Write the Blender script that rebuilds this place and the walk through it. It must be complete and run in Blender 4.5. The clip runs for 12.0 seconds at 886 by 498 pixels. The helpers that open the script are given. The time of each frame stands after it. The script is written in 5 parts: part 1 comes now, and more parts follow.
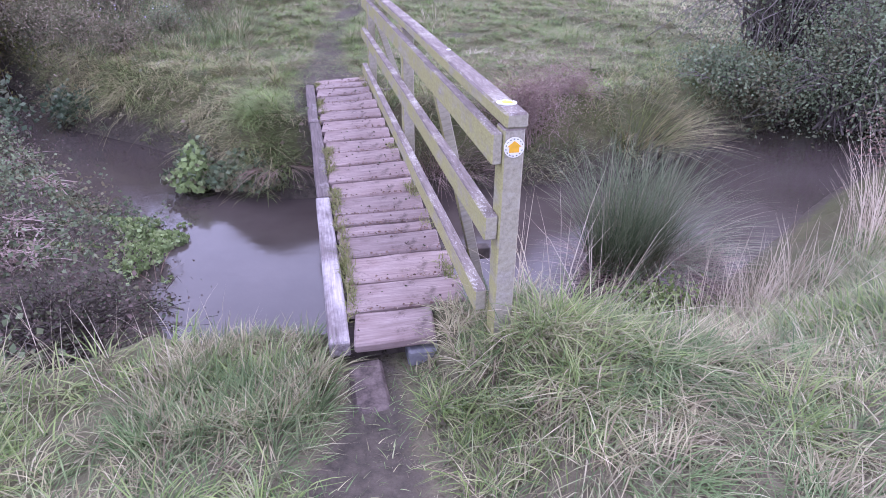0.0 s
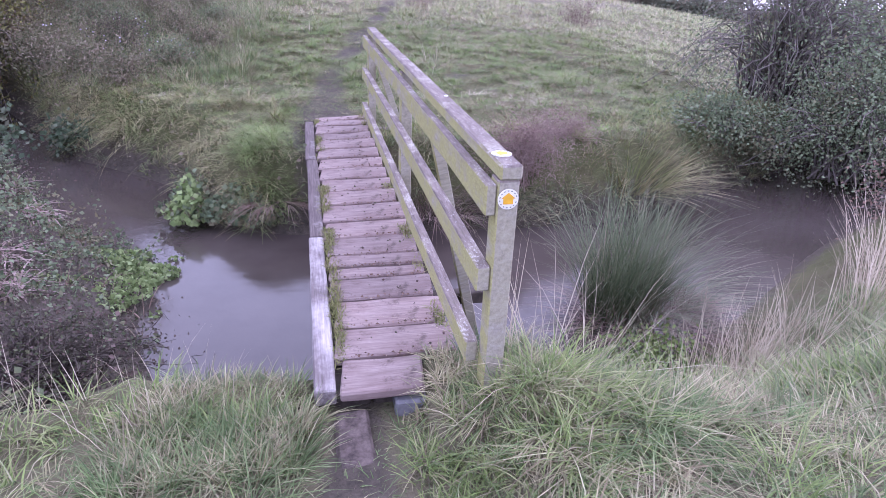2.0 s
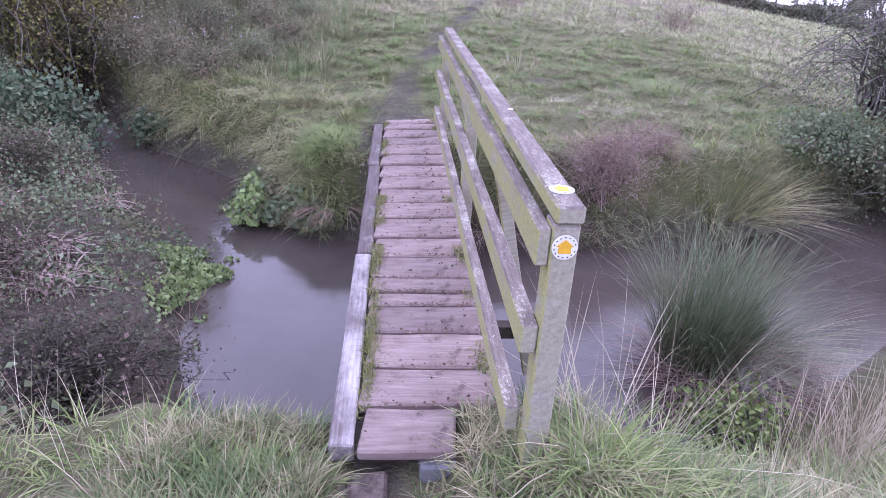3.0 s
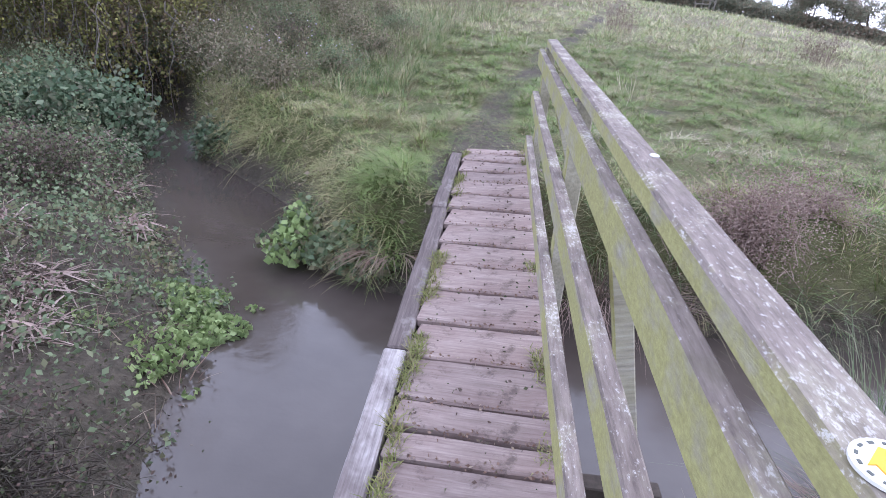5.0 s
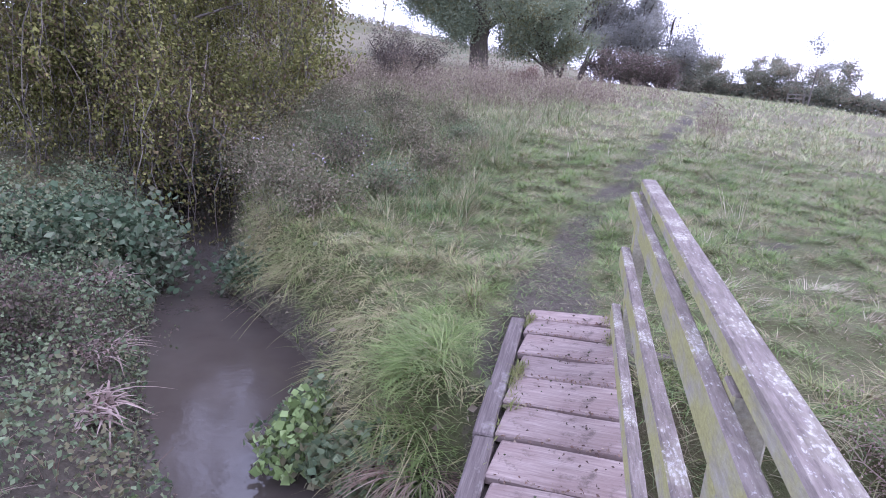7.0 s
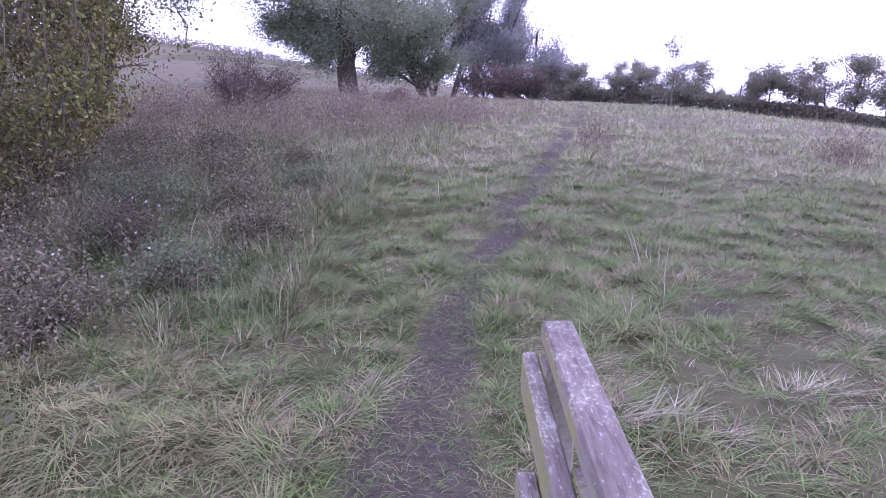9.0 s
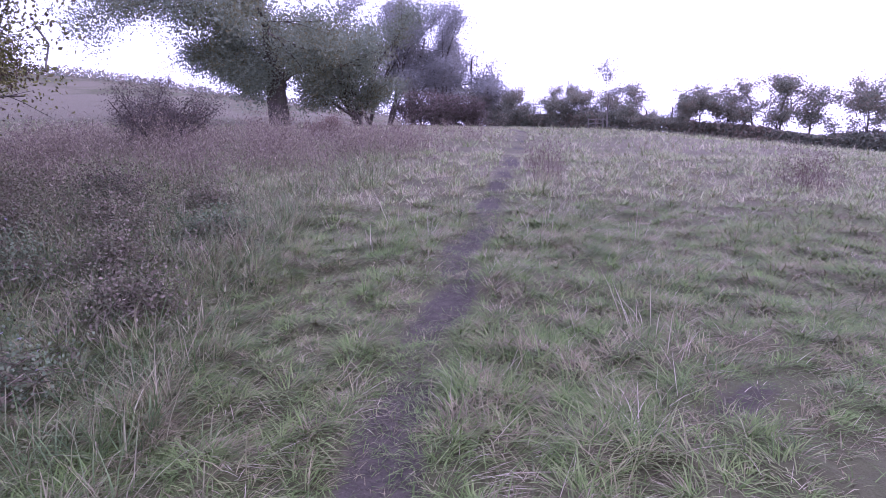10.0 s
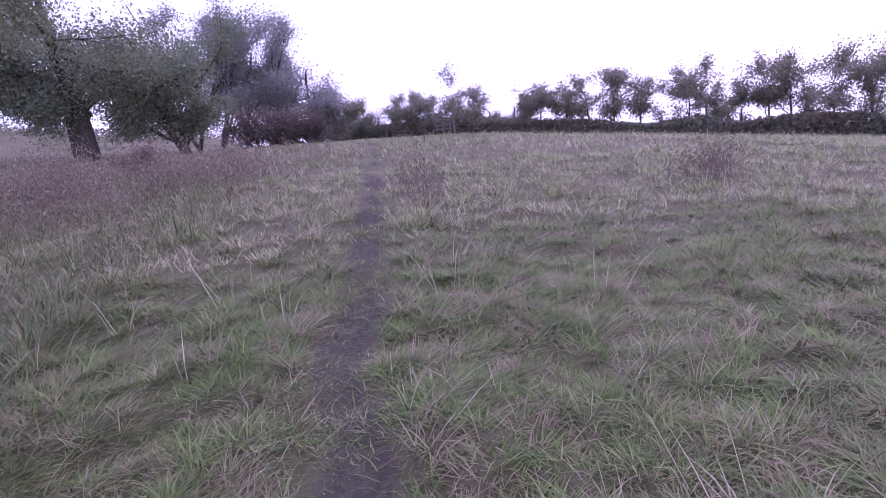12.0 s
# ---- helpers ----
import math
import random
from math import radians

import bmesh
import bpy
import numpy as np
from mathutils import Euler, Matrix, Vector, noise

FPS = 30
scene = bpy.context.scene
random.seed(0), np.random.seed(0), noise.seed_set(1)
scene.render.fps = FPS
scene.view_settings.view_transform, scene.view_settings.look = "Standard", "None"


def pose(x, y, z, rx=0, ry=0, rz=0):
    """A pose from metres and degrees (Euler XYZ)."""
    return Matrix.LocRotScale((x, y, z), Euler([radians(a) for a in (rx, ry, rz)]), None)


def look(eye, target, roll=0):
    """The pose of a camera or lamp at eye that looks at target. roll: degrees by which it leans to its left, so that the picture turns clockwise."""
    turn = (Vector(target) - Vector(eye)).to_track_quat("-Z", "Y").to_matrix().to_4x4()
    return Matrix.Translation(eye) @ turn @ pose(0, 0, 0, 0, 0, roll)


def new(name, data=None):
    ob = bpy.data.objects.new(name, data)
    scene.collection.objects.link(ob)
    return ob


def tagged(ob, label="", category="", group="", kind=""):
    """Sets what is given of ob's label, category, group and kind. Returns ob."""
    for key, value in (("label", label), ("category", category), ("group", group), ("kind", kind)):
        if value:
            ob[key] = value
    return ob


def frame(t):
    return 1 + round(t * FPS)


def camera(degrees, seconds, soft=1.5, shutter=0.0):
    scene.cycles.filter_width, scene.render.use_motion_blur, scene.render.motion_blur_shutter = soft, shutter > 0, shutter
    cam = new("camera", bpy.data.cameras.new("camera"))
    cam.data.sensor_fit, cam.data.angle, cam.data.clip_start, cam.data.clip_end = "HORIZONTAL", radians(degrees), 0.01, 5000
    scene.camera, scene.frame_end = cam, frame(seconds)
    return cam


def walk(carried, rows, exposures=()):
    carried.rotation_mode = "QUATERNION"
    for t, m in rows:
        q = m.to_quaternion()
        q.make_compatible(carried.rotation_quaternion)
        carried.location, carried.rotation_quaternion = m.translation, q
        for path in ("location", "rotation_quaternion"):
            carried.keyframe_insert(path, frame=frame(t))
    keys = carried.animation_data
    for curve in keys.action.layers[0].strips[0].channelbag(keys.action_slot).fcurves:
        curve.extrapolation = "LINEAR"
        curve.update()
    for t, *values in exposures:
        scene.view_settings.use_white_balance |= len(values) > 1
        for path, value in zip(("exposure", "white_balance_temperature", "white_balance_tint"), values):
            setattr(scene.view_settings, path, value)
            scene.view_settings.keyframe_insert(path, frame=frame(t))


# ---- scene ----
cam = camera(71.6, 12.0, soft=0.8)
PATH = [
    (0, (-0.048, -2.374, 1.716), (0.34, -0.651, 0.778), 0.8),
    (0.5, (-0.018, -2.351, 1.723), (0.412, -0.623, 0.812), 0.3),
    (1, (-0.047, -2.345, 1.739), (0.383, -0.6, 0.86), 3.1),
    (1.5, (-0.031, -2.356, 1.744), (0.436, -0.615, 0.876), 2.8),
    (2, (-0.016, -2.312, 1.754), (0.392, -0.543, 0.916), 2.5),
    (2.5, (0.105, -2.129, 1.738), (0.393, -0.323, 0.927), 2.9),
    (3, (0.19, -1.89, 1.733), (0.351, -0.087, 0.883), 3.2),
    (3.2, (0.207, -1.761, 1.706), (0.389, 0.047, 0.869), 3.9),
    (4.8, (0.252, -0.756, 1.47), (0.076, 1.025, 0.578), 5.7),
    (5, (0.318, -0.545, 1.471), (0.197, 1.285, 0.673), 4.7),
    (5.5, (0.252, -0.144, 1.555), (0.173, 1.72, 0.835), 4.4),
    (6, (0.272, 0.312, 1.615), (0.071, 2.177, 0.921), 2.4),
    (6.5, (0.324, 0.612, 1.667), (0.018, 2.463, 0.973), 3.2),
    (6.7, (0.293, 0.76, 1.65), (-0.119, 2.62, 1.037), 3.4),
    (8.3, (0.373, 2.432, 1.691), (0.269, 4.376, 1.233), -0.1),
    (8.5, (0.407, 2.729, 1.707), (0.338, 4.676, 1.257), -0.5),
    (9, (0.47, 3.318, 1.719), (0.398, 5.259, 1.241), -0.8),
    (9.5, (0.456, 4.068, 1.682), (0.539, 6.02, 1.255), -1.0),
    (10, (0.525, 4.785, 1.699), (0.638, 6.741, 1.301), -2.2),
    (10.5, (0.501, 5.454, 1.699), (0.742, 7.401, 1.311), -2.6),
    (11, (0.496, 6.1, 1.631), (0.835, 8.036, 1.259), -4.5),
    (11.5, (0.59, 6.813, 1.651), (1.017, 8.729, 1.269), -4.2),
    (12, (0.677, 7.404, 1.725), (1.246, 9.279, 1.328), -6.9),
]
walk(cam, [(t, look(eye, target, roll)) for t, eye, target, roll in PATH],
     exposures=[(0, 0.75, 5260, 43), (3.2, 0.71, 5300, 41), (5, 0.71, 5450, 21), (6.0, 0.71, 5330, 26), (6.7, 0.71, 5280, 30), (8.5, 0.4, 5150, 48), (10, 0.16, 5120, 61), (11, -0.02, 5150, 63), (12, -0.2, 5230, 63)])

# ---- world and light ----
world = bpy.data.worlds.new("overcast_sky")
scene.world = world
world.use_nodes = True
wn, wl = world.node_tree.nodes, world.node_tree.links
wn.clear()
sky = wn.new("ShaderNodeTexSky")
sky.sky_type, sky.sun_disc = "NISHITA", False
sky.sun_elevation, sky.sun_rotation = radians(28), radians(60)
sky.dust_density, sky.air_density = 4.0, 1.2
haze = wn.new("ShaderNodeMix")
haze.data_type = "RGBA"
haze.inputs[0].default_value = 0.78
haze.inputs[7].default_value = (13.2, 13.4, 14.4, 1)
bg = wn.new("ShaderNodeBackground")
bg.inputs[1].default_value = 0.12
wout = wn.new("ShaderNodeOutputWorld")
wl.new(sky.outputs[0], haze.inputs[6])
wl.new(haze.outputs[2], bg.inputs[0])
wl.new(bg.outputs[0], wout.inputs[0])

sun_data = bpy.data.lights.new("sun", "SUN")
sun_data.energy, sun_data.angle, sun_data.color = 0.6, radians(25), (1.0, 0.96, 0.9)
sun = new("sun", sun_data)
sun.matrix_world = look((40, 25, 30), (0, 3, 0))


# ---- materials ----
def nodes_of(name):
    m = bpy.data.materials.new(name)
    m.use_nodes = True
    nt = m.node_tree
    nt.nodes.clear()
    out = nt.nodes.new("ShaderNodeOutputMaterial")
    return m, nt, out


def ramp(nt, source, stops, interp="LINEAR"):
    r = nt.nodes.new("ShaderNodeValToRGB")
    r.color_ramp.interpolation = interp
    els = r.color_ramp.elements
    while len(els) < len(stops):
        els.new(0.5)
    for e, (p, c) in zip(els, stops):
        e.position, e.color = p, (*c, 1) if len(c) == 3 else c
    nt.links.new(source, r.inputs[0])
    return r.outputs[0]


def noise_tex(nt, scale, detail=4.0, rough=0.55, stretch=None, coord="Object"):
    tc = nt.nodes.new("ShaderNodeTexCoord")
    mp = nt.nodes.new("ShaderNodeMapping")
    mp.inputs["Scale"].default_value = stretch or (1, 1, 1)
    n = nt.nodes.new("ShaderNodeTexNoise")
    n.inputs["Scale"].default_value, n.inputs["Detail"].default_value, n.inputs["Roughness"].default_value = scale, detail, rough
    nt.links.new(tc.outputs[coord], mp.inputs[0])
    nt.links.new(mp.outputs[0], n.inputs[0])
    return n.outputs[0]


def mix(nt, fac, a, b, blend="MIX"):
    m = nt.nodes.new("ShaderNodeMix")
    m.data_type, m.blend_type = "RGBA", blend
    for socket, v in ((m.inputs[0], fac), (m.inputs[6], a), (m.inputs[7], b)):
        if hasattr(v, "links"):
            nt.links.new(v, socket)
        elif isinstance(v, (int, float)):
            socket.default_value = v
        else:
            socket.default_value = (*v, 1)
    return m.outputs[2]


def math_node(nt, op, a, b=0.0):
    m = nt.nodes.new("ShaderNodeMath")
    m.operation = op
    for socket, v in zip(m.inputs, (a, b)):
        if hasattr(v, "links"):
            nt.links.new(v, socket)
        else:
            socket.default_value = v
    return m.outputs[0]


def finish(nt, out, colour, rough=0.8, bump=None, strength=0.4, distance=0.01, spec=0.25, through_light=0.0):
    p = nt.nodes.new("ShaderNodeBsdfPrincipled")
    p.inputs["Specular IOR Level"].default_value = spec
    for key, v in (("Base Color", colour), ("Roughness", rough)):
        if hasattr(v, "links"):
            nt.links.new(v, p.inputs[key])
        else:
            p.inputs[key].default_value = v if isinstance(v, (int, float)) else (*v, 1)
    if bump is not None:
        b = nt.nodes.new("ShaderNodeBump")
        b.inputs["Strength"].default_value, b.inputs["Distance"].default_value = strength, distance
        nt.links.new(bump, b.inputs["Height"])
        nt.links.new(b.outputs[0], p.inputs["Normal"])
    if through_light:
        t = nt.nodes.new("ShaderNodeBsdfTranslucent")
        if hasattr(colour, "links"):
            nt.links.new(colour, t.inputs[0])
        ms = nt.nodes.new("ShaderNodeMixShader")
        ms.inputs[0].default_value = through_light
        nt.links.new(p.outputs[0], ms.inputs[1])
        nt.links.new(t.outputs[0], ms.inputs[2])
        nt.links.new(ms.outputs[0], out.inputs[0])
    else:
        nt.links.new(p.outputs[0], out.inputs[0])


def soften(c, grey=0.05, gain=1.35):
    """A leaf colour drawn slightly towards grey and brightened by gain."""
    m = sum(c) / 3
    return tuple(gain * (v * (1 - grey) + m * grey) for v in c)


def leaf_material(name, fresh, dry, patch=0.7, bias=0.5, light=0.18, rough=0.6, spread=0.35, mottle=0.0):
    """Blades and leaves: each piece has its own shade, and whole patches turn from fresh to dry."""
    m, nt, out = nodes_of(name)
    geo = nt.nodes.new("ShaderNodeNewGeometry")
    rnd = geo.outputs["Random Per Island"]
    fresh, dry = ([soften(c) for c in row] for row in (fresh, dry))
    a = ramp(nt, rnd, [(i / (len(fresh) - 1), c) for i, c in enumerate(fresh)])
    b = ramp(nt, rnd, [(i / (len(dry) - 1), c) for i, c in enumerate(dry)])
    n = noise_tex(nt, patch, 5.0, 0.65)
    shuffled = math_node(nt, "FRACT", math_node(nt, "MULTIPLY", rnd, 37.7))
    level = math_node(nt, "ADD", n, math_node(nt, "MULTIPLY", math_node(nt, "SUBTRACT", shuffled, 0.5), spread))
    fac = ramp(nt, level, [(bias - 0.07, (0, 0, 0)), (bias + 0.07, (1, 1, 1))])
    c = mix(nt, fac, a, b)
    if mottle:
        tone = ramp(nt, noise_tex(nt, 6.5, 4.0, 0.7), [(0.34, (1 - 0.7 * mottle,) * 3), (0.62, (1 + 0.75 * mottle,) * 3)])
        c = mix(nt, 1.0, c, tone, "MULTIPLY")
    finish(nt, out, c, rough, spec=0.2, through_light=light)
    return m


MAT_GRASS = leaf_material("meadow_grass", [(0.068, 0.112, 0.027), (0.135, 0.19, 0.05), (0.095, 0.15, 0.038), (0.19, 0.245, 0.08)],
                          [(0.19, 0.16, 0.085), (0.27, 0.23, 0.132), (0.135, 0.1, 0.062), (0.33, 0.285, 0.185)], 3.4, 0.55, spread=0.26, mottle=0.4)
MAT_DEADLEAF = leaf_material("dead_broad_leaves", [(0.22, 0.16, 0.135), (0.34, 0.26, 0.225), (0.14, 0.1, 0.082)],
                             [(0.19, 0.145, 0.12), (0.33, 0.26, 0.225)], 2.0, 0.55)
MAT_LUSH = leaf_material("fresh_grass", [(0.085, 0.13, 0.034), (0.145, 0.2, 0.056), (0.2, 0.255, 0.08)],
                         [(0.16, 0.19, 0.07), (0.25, 0.26, 0.12)], 3.2, 0.58, spread=0.26, mottle=0.35)
MAT_WEED = leaf_material("bank_weeds", [(0.07, 0.075, 0.045), (0.12, 0.11, 0.075), (0.16, 0.125, 0.11)],
                         [(0.13, 0.09, 0.085), (0.21, 0.155, 0.14), (0.1, 0.075, 0.06)], 1.4, 0.5, spread=0.5)
MAT_TRAMPLED = leaf_material("trampled_grass", [(0.075, 0.095, 0.042), (0.11, 0.13, 0.06), (0.15, 0.15, 0.08)],
                             [(0.1, 0.08, 0.055), (0.16, 0.13, 0.09)], 3.0, 0.5)
MAT_MID = leaf_material("upper_meadow_grass", [(0.13, 0.175, 0.065), (0.22, 0.275, 0.102), (0.285, 0.325, 0.145)],
                        [(0.31, 0.27, 0.165), (0.44, 0.39, 0.26), (0.24, 0.197, 0.13)], 2.4, 0.52, spread=0.26, mottle=0.4)
MAT_BANK = leaf_material("bank_grass", [(0.05, 0.085, 0.03), (0.12, 0.175, 0.06), (0.08, 0.12, 0.045), (0.17, 0.22, 0.09)],
                         [(0.19, 0.172, 0.086), (0.305, 0.28, 0.16), (0.145, 0.113, 0.068), (0.375, 0.345, 0.22)], 3.0, 0.51, spread=0.3, mottle=0.4)
MAT_STRAW = leaf_material("dead_stalks", [(0.3, 0.26, 0.17), (0.42, 0.37, 0.26), (0.22, 0.17, 0.12)],
                          [(0.36, 0.3, 0.22), (0.5, 0.44, 0.33)], 1.5, 0.5)
MAT_DRAPE = leaf_material("draping_grass", [(0.11, 0.15, 0.045), (0.2, 0.24, 0.08), (0.14, 0.18, 0.055)],
                          [(0.235, 0.21, 0.1), (0.3, 0.27, 0.14), (0.18, 0.145, 0.078)], 1.6, 0.47, mottle=0.35)
MAT_RUSH = leaf_material("soft_rush", [(0.06, 0.085, 0.04), (0.1, 0.13, 0.065), (0.15, 0.175, 0.095)],
                         [(0.17, 0.16, 0.1), (0.3, 0.27, 0.19)], 2.0, 0.62)
MAT_CRESS = leaf_material("watercress", [(0.15, 0.21, 0.075), (0.23, 0.295, 0.115), (0.32, 0.385, 0.17)],
                          [(0.13, 0.18, 0.07), (0.23, 0.285, 0.12)], 3.0, 0.6, 0.2, 0.4)
MAT_NETTLE = leaf_material("nettle_leaves", [(0.045, 0.075, 0.04), (0.078, 0.115, 0.062), (0.12, 0.155, 0.092)],
                           [(0.08, 0.1, 0.06), (0.14, 0.14, 0.09)], 1.5, 0.58)
MAT_SCRUB = leaf_material("scrub_leaves", [(0.042, 0.054, 0.026), (0.075, 0.088, 0.042), (0.095, 0.095, 0.052)],
                          [(0.08, 0.054, 0.046), (0.125, 0.09, 0.075), (0.065, 0.05, 0.042)], 1.6, 0.5)
MAT_BROWN = leaf_material("dead_weeds", [(0.14, 0.085, 0.065), (0.21, 0.14, 0.105), (0.1, 0.065, 0.05)],
                          [(0.2, 0.16, 0.11), (0.27, 0.21, 0.16)], 1.8, 0.55)
MAT_PURPLE = leaf_material("seed_heads", [(0.13, 0.085, 0.075), (0.19, 0.135, 0.12), (0.1, 0.07, 0.055)],
                           [(0.17, 0.135, 0.095), (0.26, 0.21, 0.17)], 1.2, 0.52)
MAT_REED = leaf_material("dead_reed", [(0.19, 0.13, 0.105), (0.28, 0.205, 0.17), (0.13, 0.085, 0.07)],
                         [(0.21, 0.15, 0.125), (0.32, 0.245, 0.205)], 2.0, 0.5)
MAT_WILLOW = leaf_material("willow_leaves", [(0.085, 0.095, 0.028), (0.145, 0.148, 0.038), (0.2, 0.19, 0.058)],
                           [(0.06, 0.044, 0.03), (0.1, 0.075, 0.042), (0.11, 0.07, 0.042)], 0.6, 0.58, 0.12)
MAT_HAW = leaf_material("hawthorn_leaves", [(0.085, 0.12, 0.065), (0.14, 0.18, 0.095), (0.19, 0.23, 0.13)],
                        [(0.12, 0.115, 0.065), (0.18, 0.16, 0.09)], 0.8, 0.58, 0.25)
# distant oak: leaf colour lifted to carry the haze in front of it
MAT_OAK = leaf_material("hazed_oak_leaves", [(0.15, 0.185, 0.125), (0.21, 0.25, 0.165), (0.27, 0.3, 0.2)],
                        [(0.13, 0.14, 0.07), (0.2, 0.185, 0.09)], 0.2, 0.56, 0.42)
# distance haze put into the leaf colour: paler and greyer than near foliage
MAT_POPLAR = leaf_material("hazed_poplar_leaves", [(0.22, 0.225, 0.21), (0.28, 0.285, 0.265), (0.34, 0.34, 0.315)],
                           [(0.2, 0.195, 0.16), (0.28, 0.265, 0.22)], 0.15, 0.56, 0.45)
# hedge and far woods: colour raised in place of haze and lens glare
MAT_HEDGE = leaf_material("hazed_hedge_leaves", [(0.14, 0.155, 0.115), (0.2, 0.22, 0.155), (0.27, 0.27, 0.19)],
                          [(0.22, 0.18, 0.13), (0.31, 0.25, 0.18)], 0.15, 0.54, 0.45)
MAT_THORN = leaf_material("thorn_leaves", [(0.07, 0.065, 0.05), (0.11, 0.098, 0.072), (0.135, 0.11, 0.09)],
                          [(0.1, 0.072, 0.062), (0.15, 0.115, 0.095)], 0.8, 0.5)
MAT_DRIFT = leaf_material("willowherb_plumes", [(0.15, 0.112, 0.092), (0.24, 0.185, 0.152), (0.11, 0.08, 0.064)],
                          [(0.19, 0.16, 0.105), (0.31, 0.265, 0.185), (0.14, 0.115, 0.075)], 0.8, 0.46, spread=0.5, mottle=0.4)
MAT_LEAFY = leaf_material("brooklime", [(0.15, 0.21, 0.07), (0.23, 0.3, 0.11), (0.31, 0.38, 0.16)], [(0.14, 0.18, 0.075), (0.21, 0.25, 0.11)], 3.0, 0.6, 0.2, 0.45)
MAT_HERB = leaf_material("olive_herbs", [(0.07, 0.078, 0.04), (0.12, 0.125, 0.065), (0.16, 0.15, 0.085)],
                         [(0.12, 0.095, 0.07), (0.2, 0.16, 0.115), (0.25, 0.21, 0.15)], 2.2, 0.52, spread=0.35, mottle=0.35)
MAT_ASTER = leaf_material("aster_petals", [(0.3, 0.26, 0.36), (0.4, 0.35, 0.45)], [(0.35, 0.31, 0.36), (0.46, 0.42, 0.46)], 3.0, 0.5)
MAT_MOSS = leaf_material("moss", [(0.09, 0.105, 0.03), (0.15, 0.165, 0.05), (0.2, 0.205, 0.075)],
                         [(0.13, 0.12, 0.05), (0.25, 0.22, 0.1)], 6.0, 0.58)


def bark_material(name, dark, pale, scale=9.0):
    m, nt, out = nodes_of(name)
    n = noise_tex(nt, scale, 6.0, 0.65, (1, 1, 0.3))
    big = noise_tex(nt, scale * 0.2, 3.0)
    c = ramp(nt, n, [(0.3, dark), (0.7, pale)])
    c = mix(nt, ramp(nt, big, [(0.45, (0, 0, 0)), (0.7, (0.6, 0.6, 0.6))]), c, (0.1, 0.11, 0.06))
    finish(nt, out, c, 0.9, n, 0.6, 0.02)
    return m


MAT_BARK = bark_material("bark", (0.05, 0.04, 0.035), (0.15, 0.125, 0.105))
MAT_TWIG = bark_material("grey_twigs", (0.12, 0.1, 0.09), (0.26, 0.23, 0.2), 14.0)


def rail_material():
    """Weathered softwood: green algae on the sides, grey with white lichen flecks on top."""
    m, nt, out = nodes_of("weathered_rail")
    geo = nt.nodes.new("ShaderNodeNewGeometry")
    sep = nt.nodes.new("ShaderNodeSeparateXYZ")
    nt.links.new(geo.outputs["Normal"], sep.inputs[0])
    grain = noise_tex(nt, 26.0, 5.0, 0.7, (2.5, 0.28, 2.5))
    blot = noise_tex(nt, 5.0, 5.0, 0.65, (1.6, 0.9, 1.6))
    fine = noise_tex(nt, 80.0, 5.0, 0.74, (1.4, 0.6, 1.2))
    grey = ramp(nt, grain, [(0.25, (0.095, 0.076, 0.066)), (0.5, (0.19, 0.157, 0.138)), (0.75, (0.29, 0.247, 0.215))])
    wood = ramp(nt, grain, [(0.25, (0.2, 0.18, 0.155)), (0.5, (0.335, 0.31, 0.26)), (0.75, (0.44, 0.415, 0.355))])
    algae = ramp(nt, fine, [(0.3, (0.26, 0.25, 0.1)), (0.7, (0.44, 0.425, 0.165))])
    shady = ramp(nt, math_node(nt, "MULTIPLY", sep.outputs[0], -1.0), [(0.3, (0.25, 0.25, 0.25)), (0.7, (1, 1, 1))])
    grown = mix(nt, 1.0, ramp(nt, blot, [(0.32, (0, 0, 0)), (0.53, (0.9, 0.9, 0.9))]), shady, "MULTIPLY")
    sides = mix(nt, grown, wood, algae)
    flecks = ramp(nt, math_node(nt, "ADD", math_node(nt, "MULTIPLY", fine, 0.7), math_node(nt, "MULTIPLY", blot, 0.4)),
                  [(0.6, (0, 0, 0)), (0.66, (0.7, 0.7, 0.7))])
    top = mix(nt, ramp(nt, blot, [(0.3, (0.5, 0.5, 0.5)), (0.45, (0, 0, 0))]), grey, (0.12, 0.11, 0.07))
    top = mix(nt, ramp(nt, blot, [(0.5, (0, 0, 0)), (0.64, (0.55, 0.55, 0.55))]), top, sides)
    top = mix(nt, flecks, top, (0.52, 0.5, 0.48))
    up = ramp(nt, sep.outputs[2], [(0.45, (0, 0, 0)), (0.7, (1, 1, 1))])
    finish(nt, out, mix(nt, up, sides, top), 0.85, math_node(nt, "ADD", grain, fine), 0.5, 0.004)
    return m


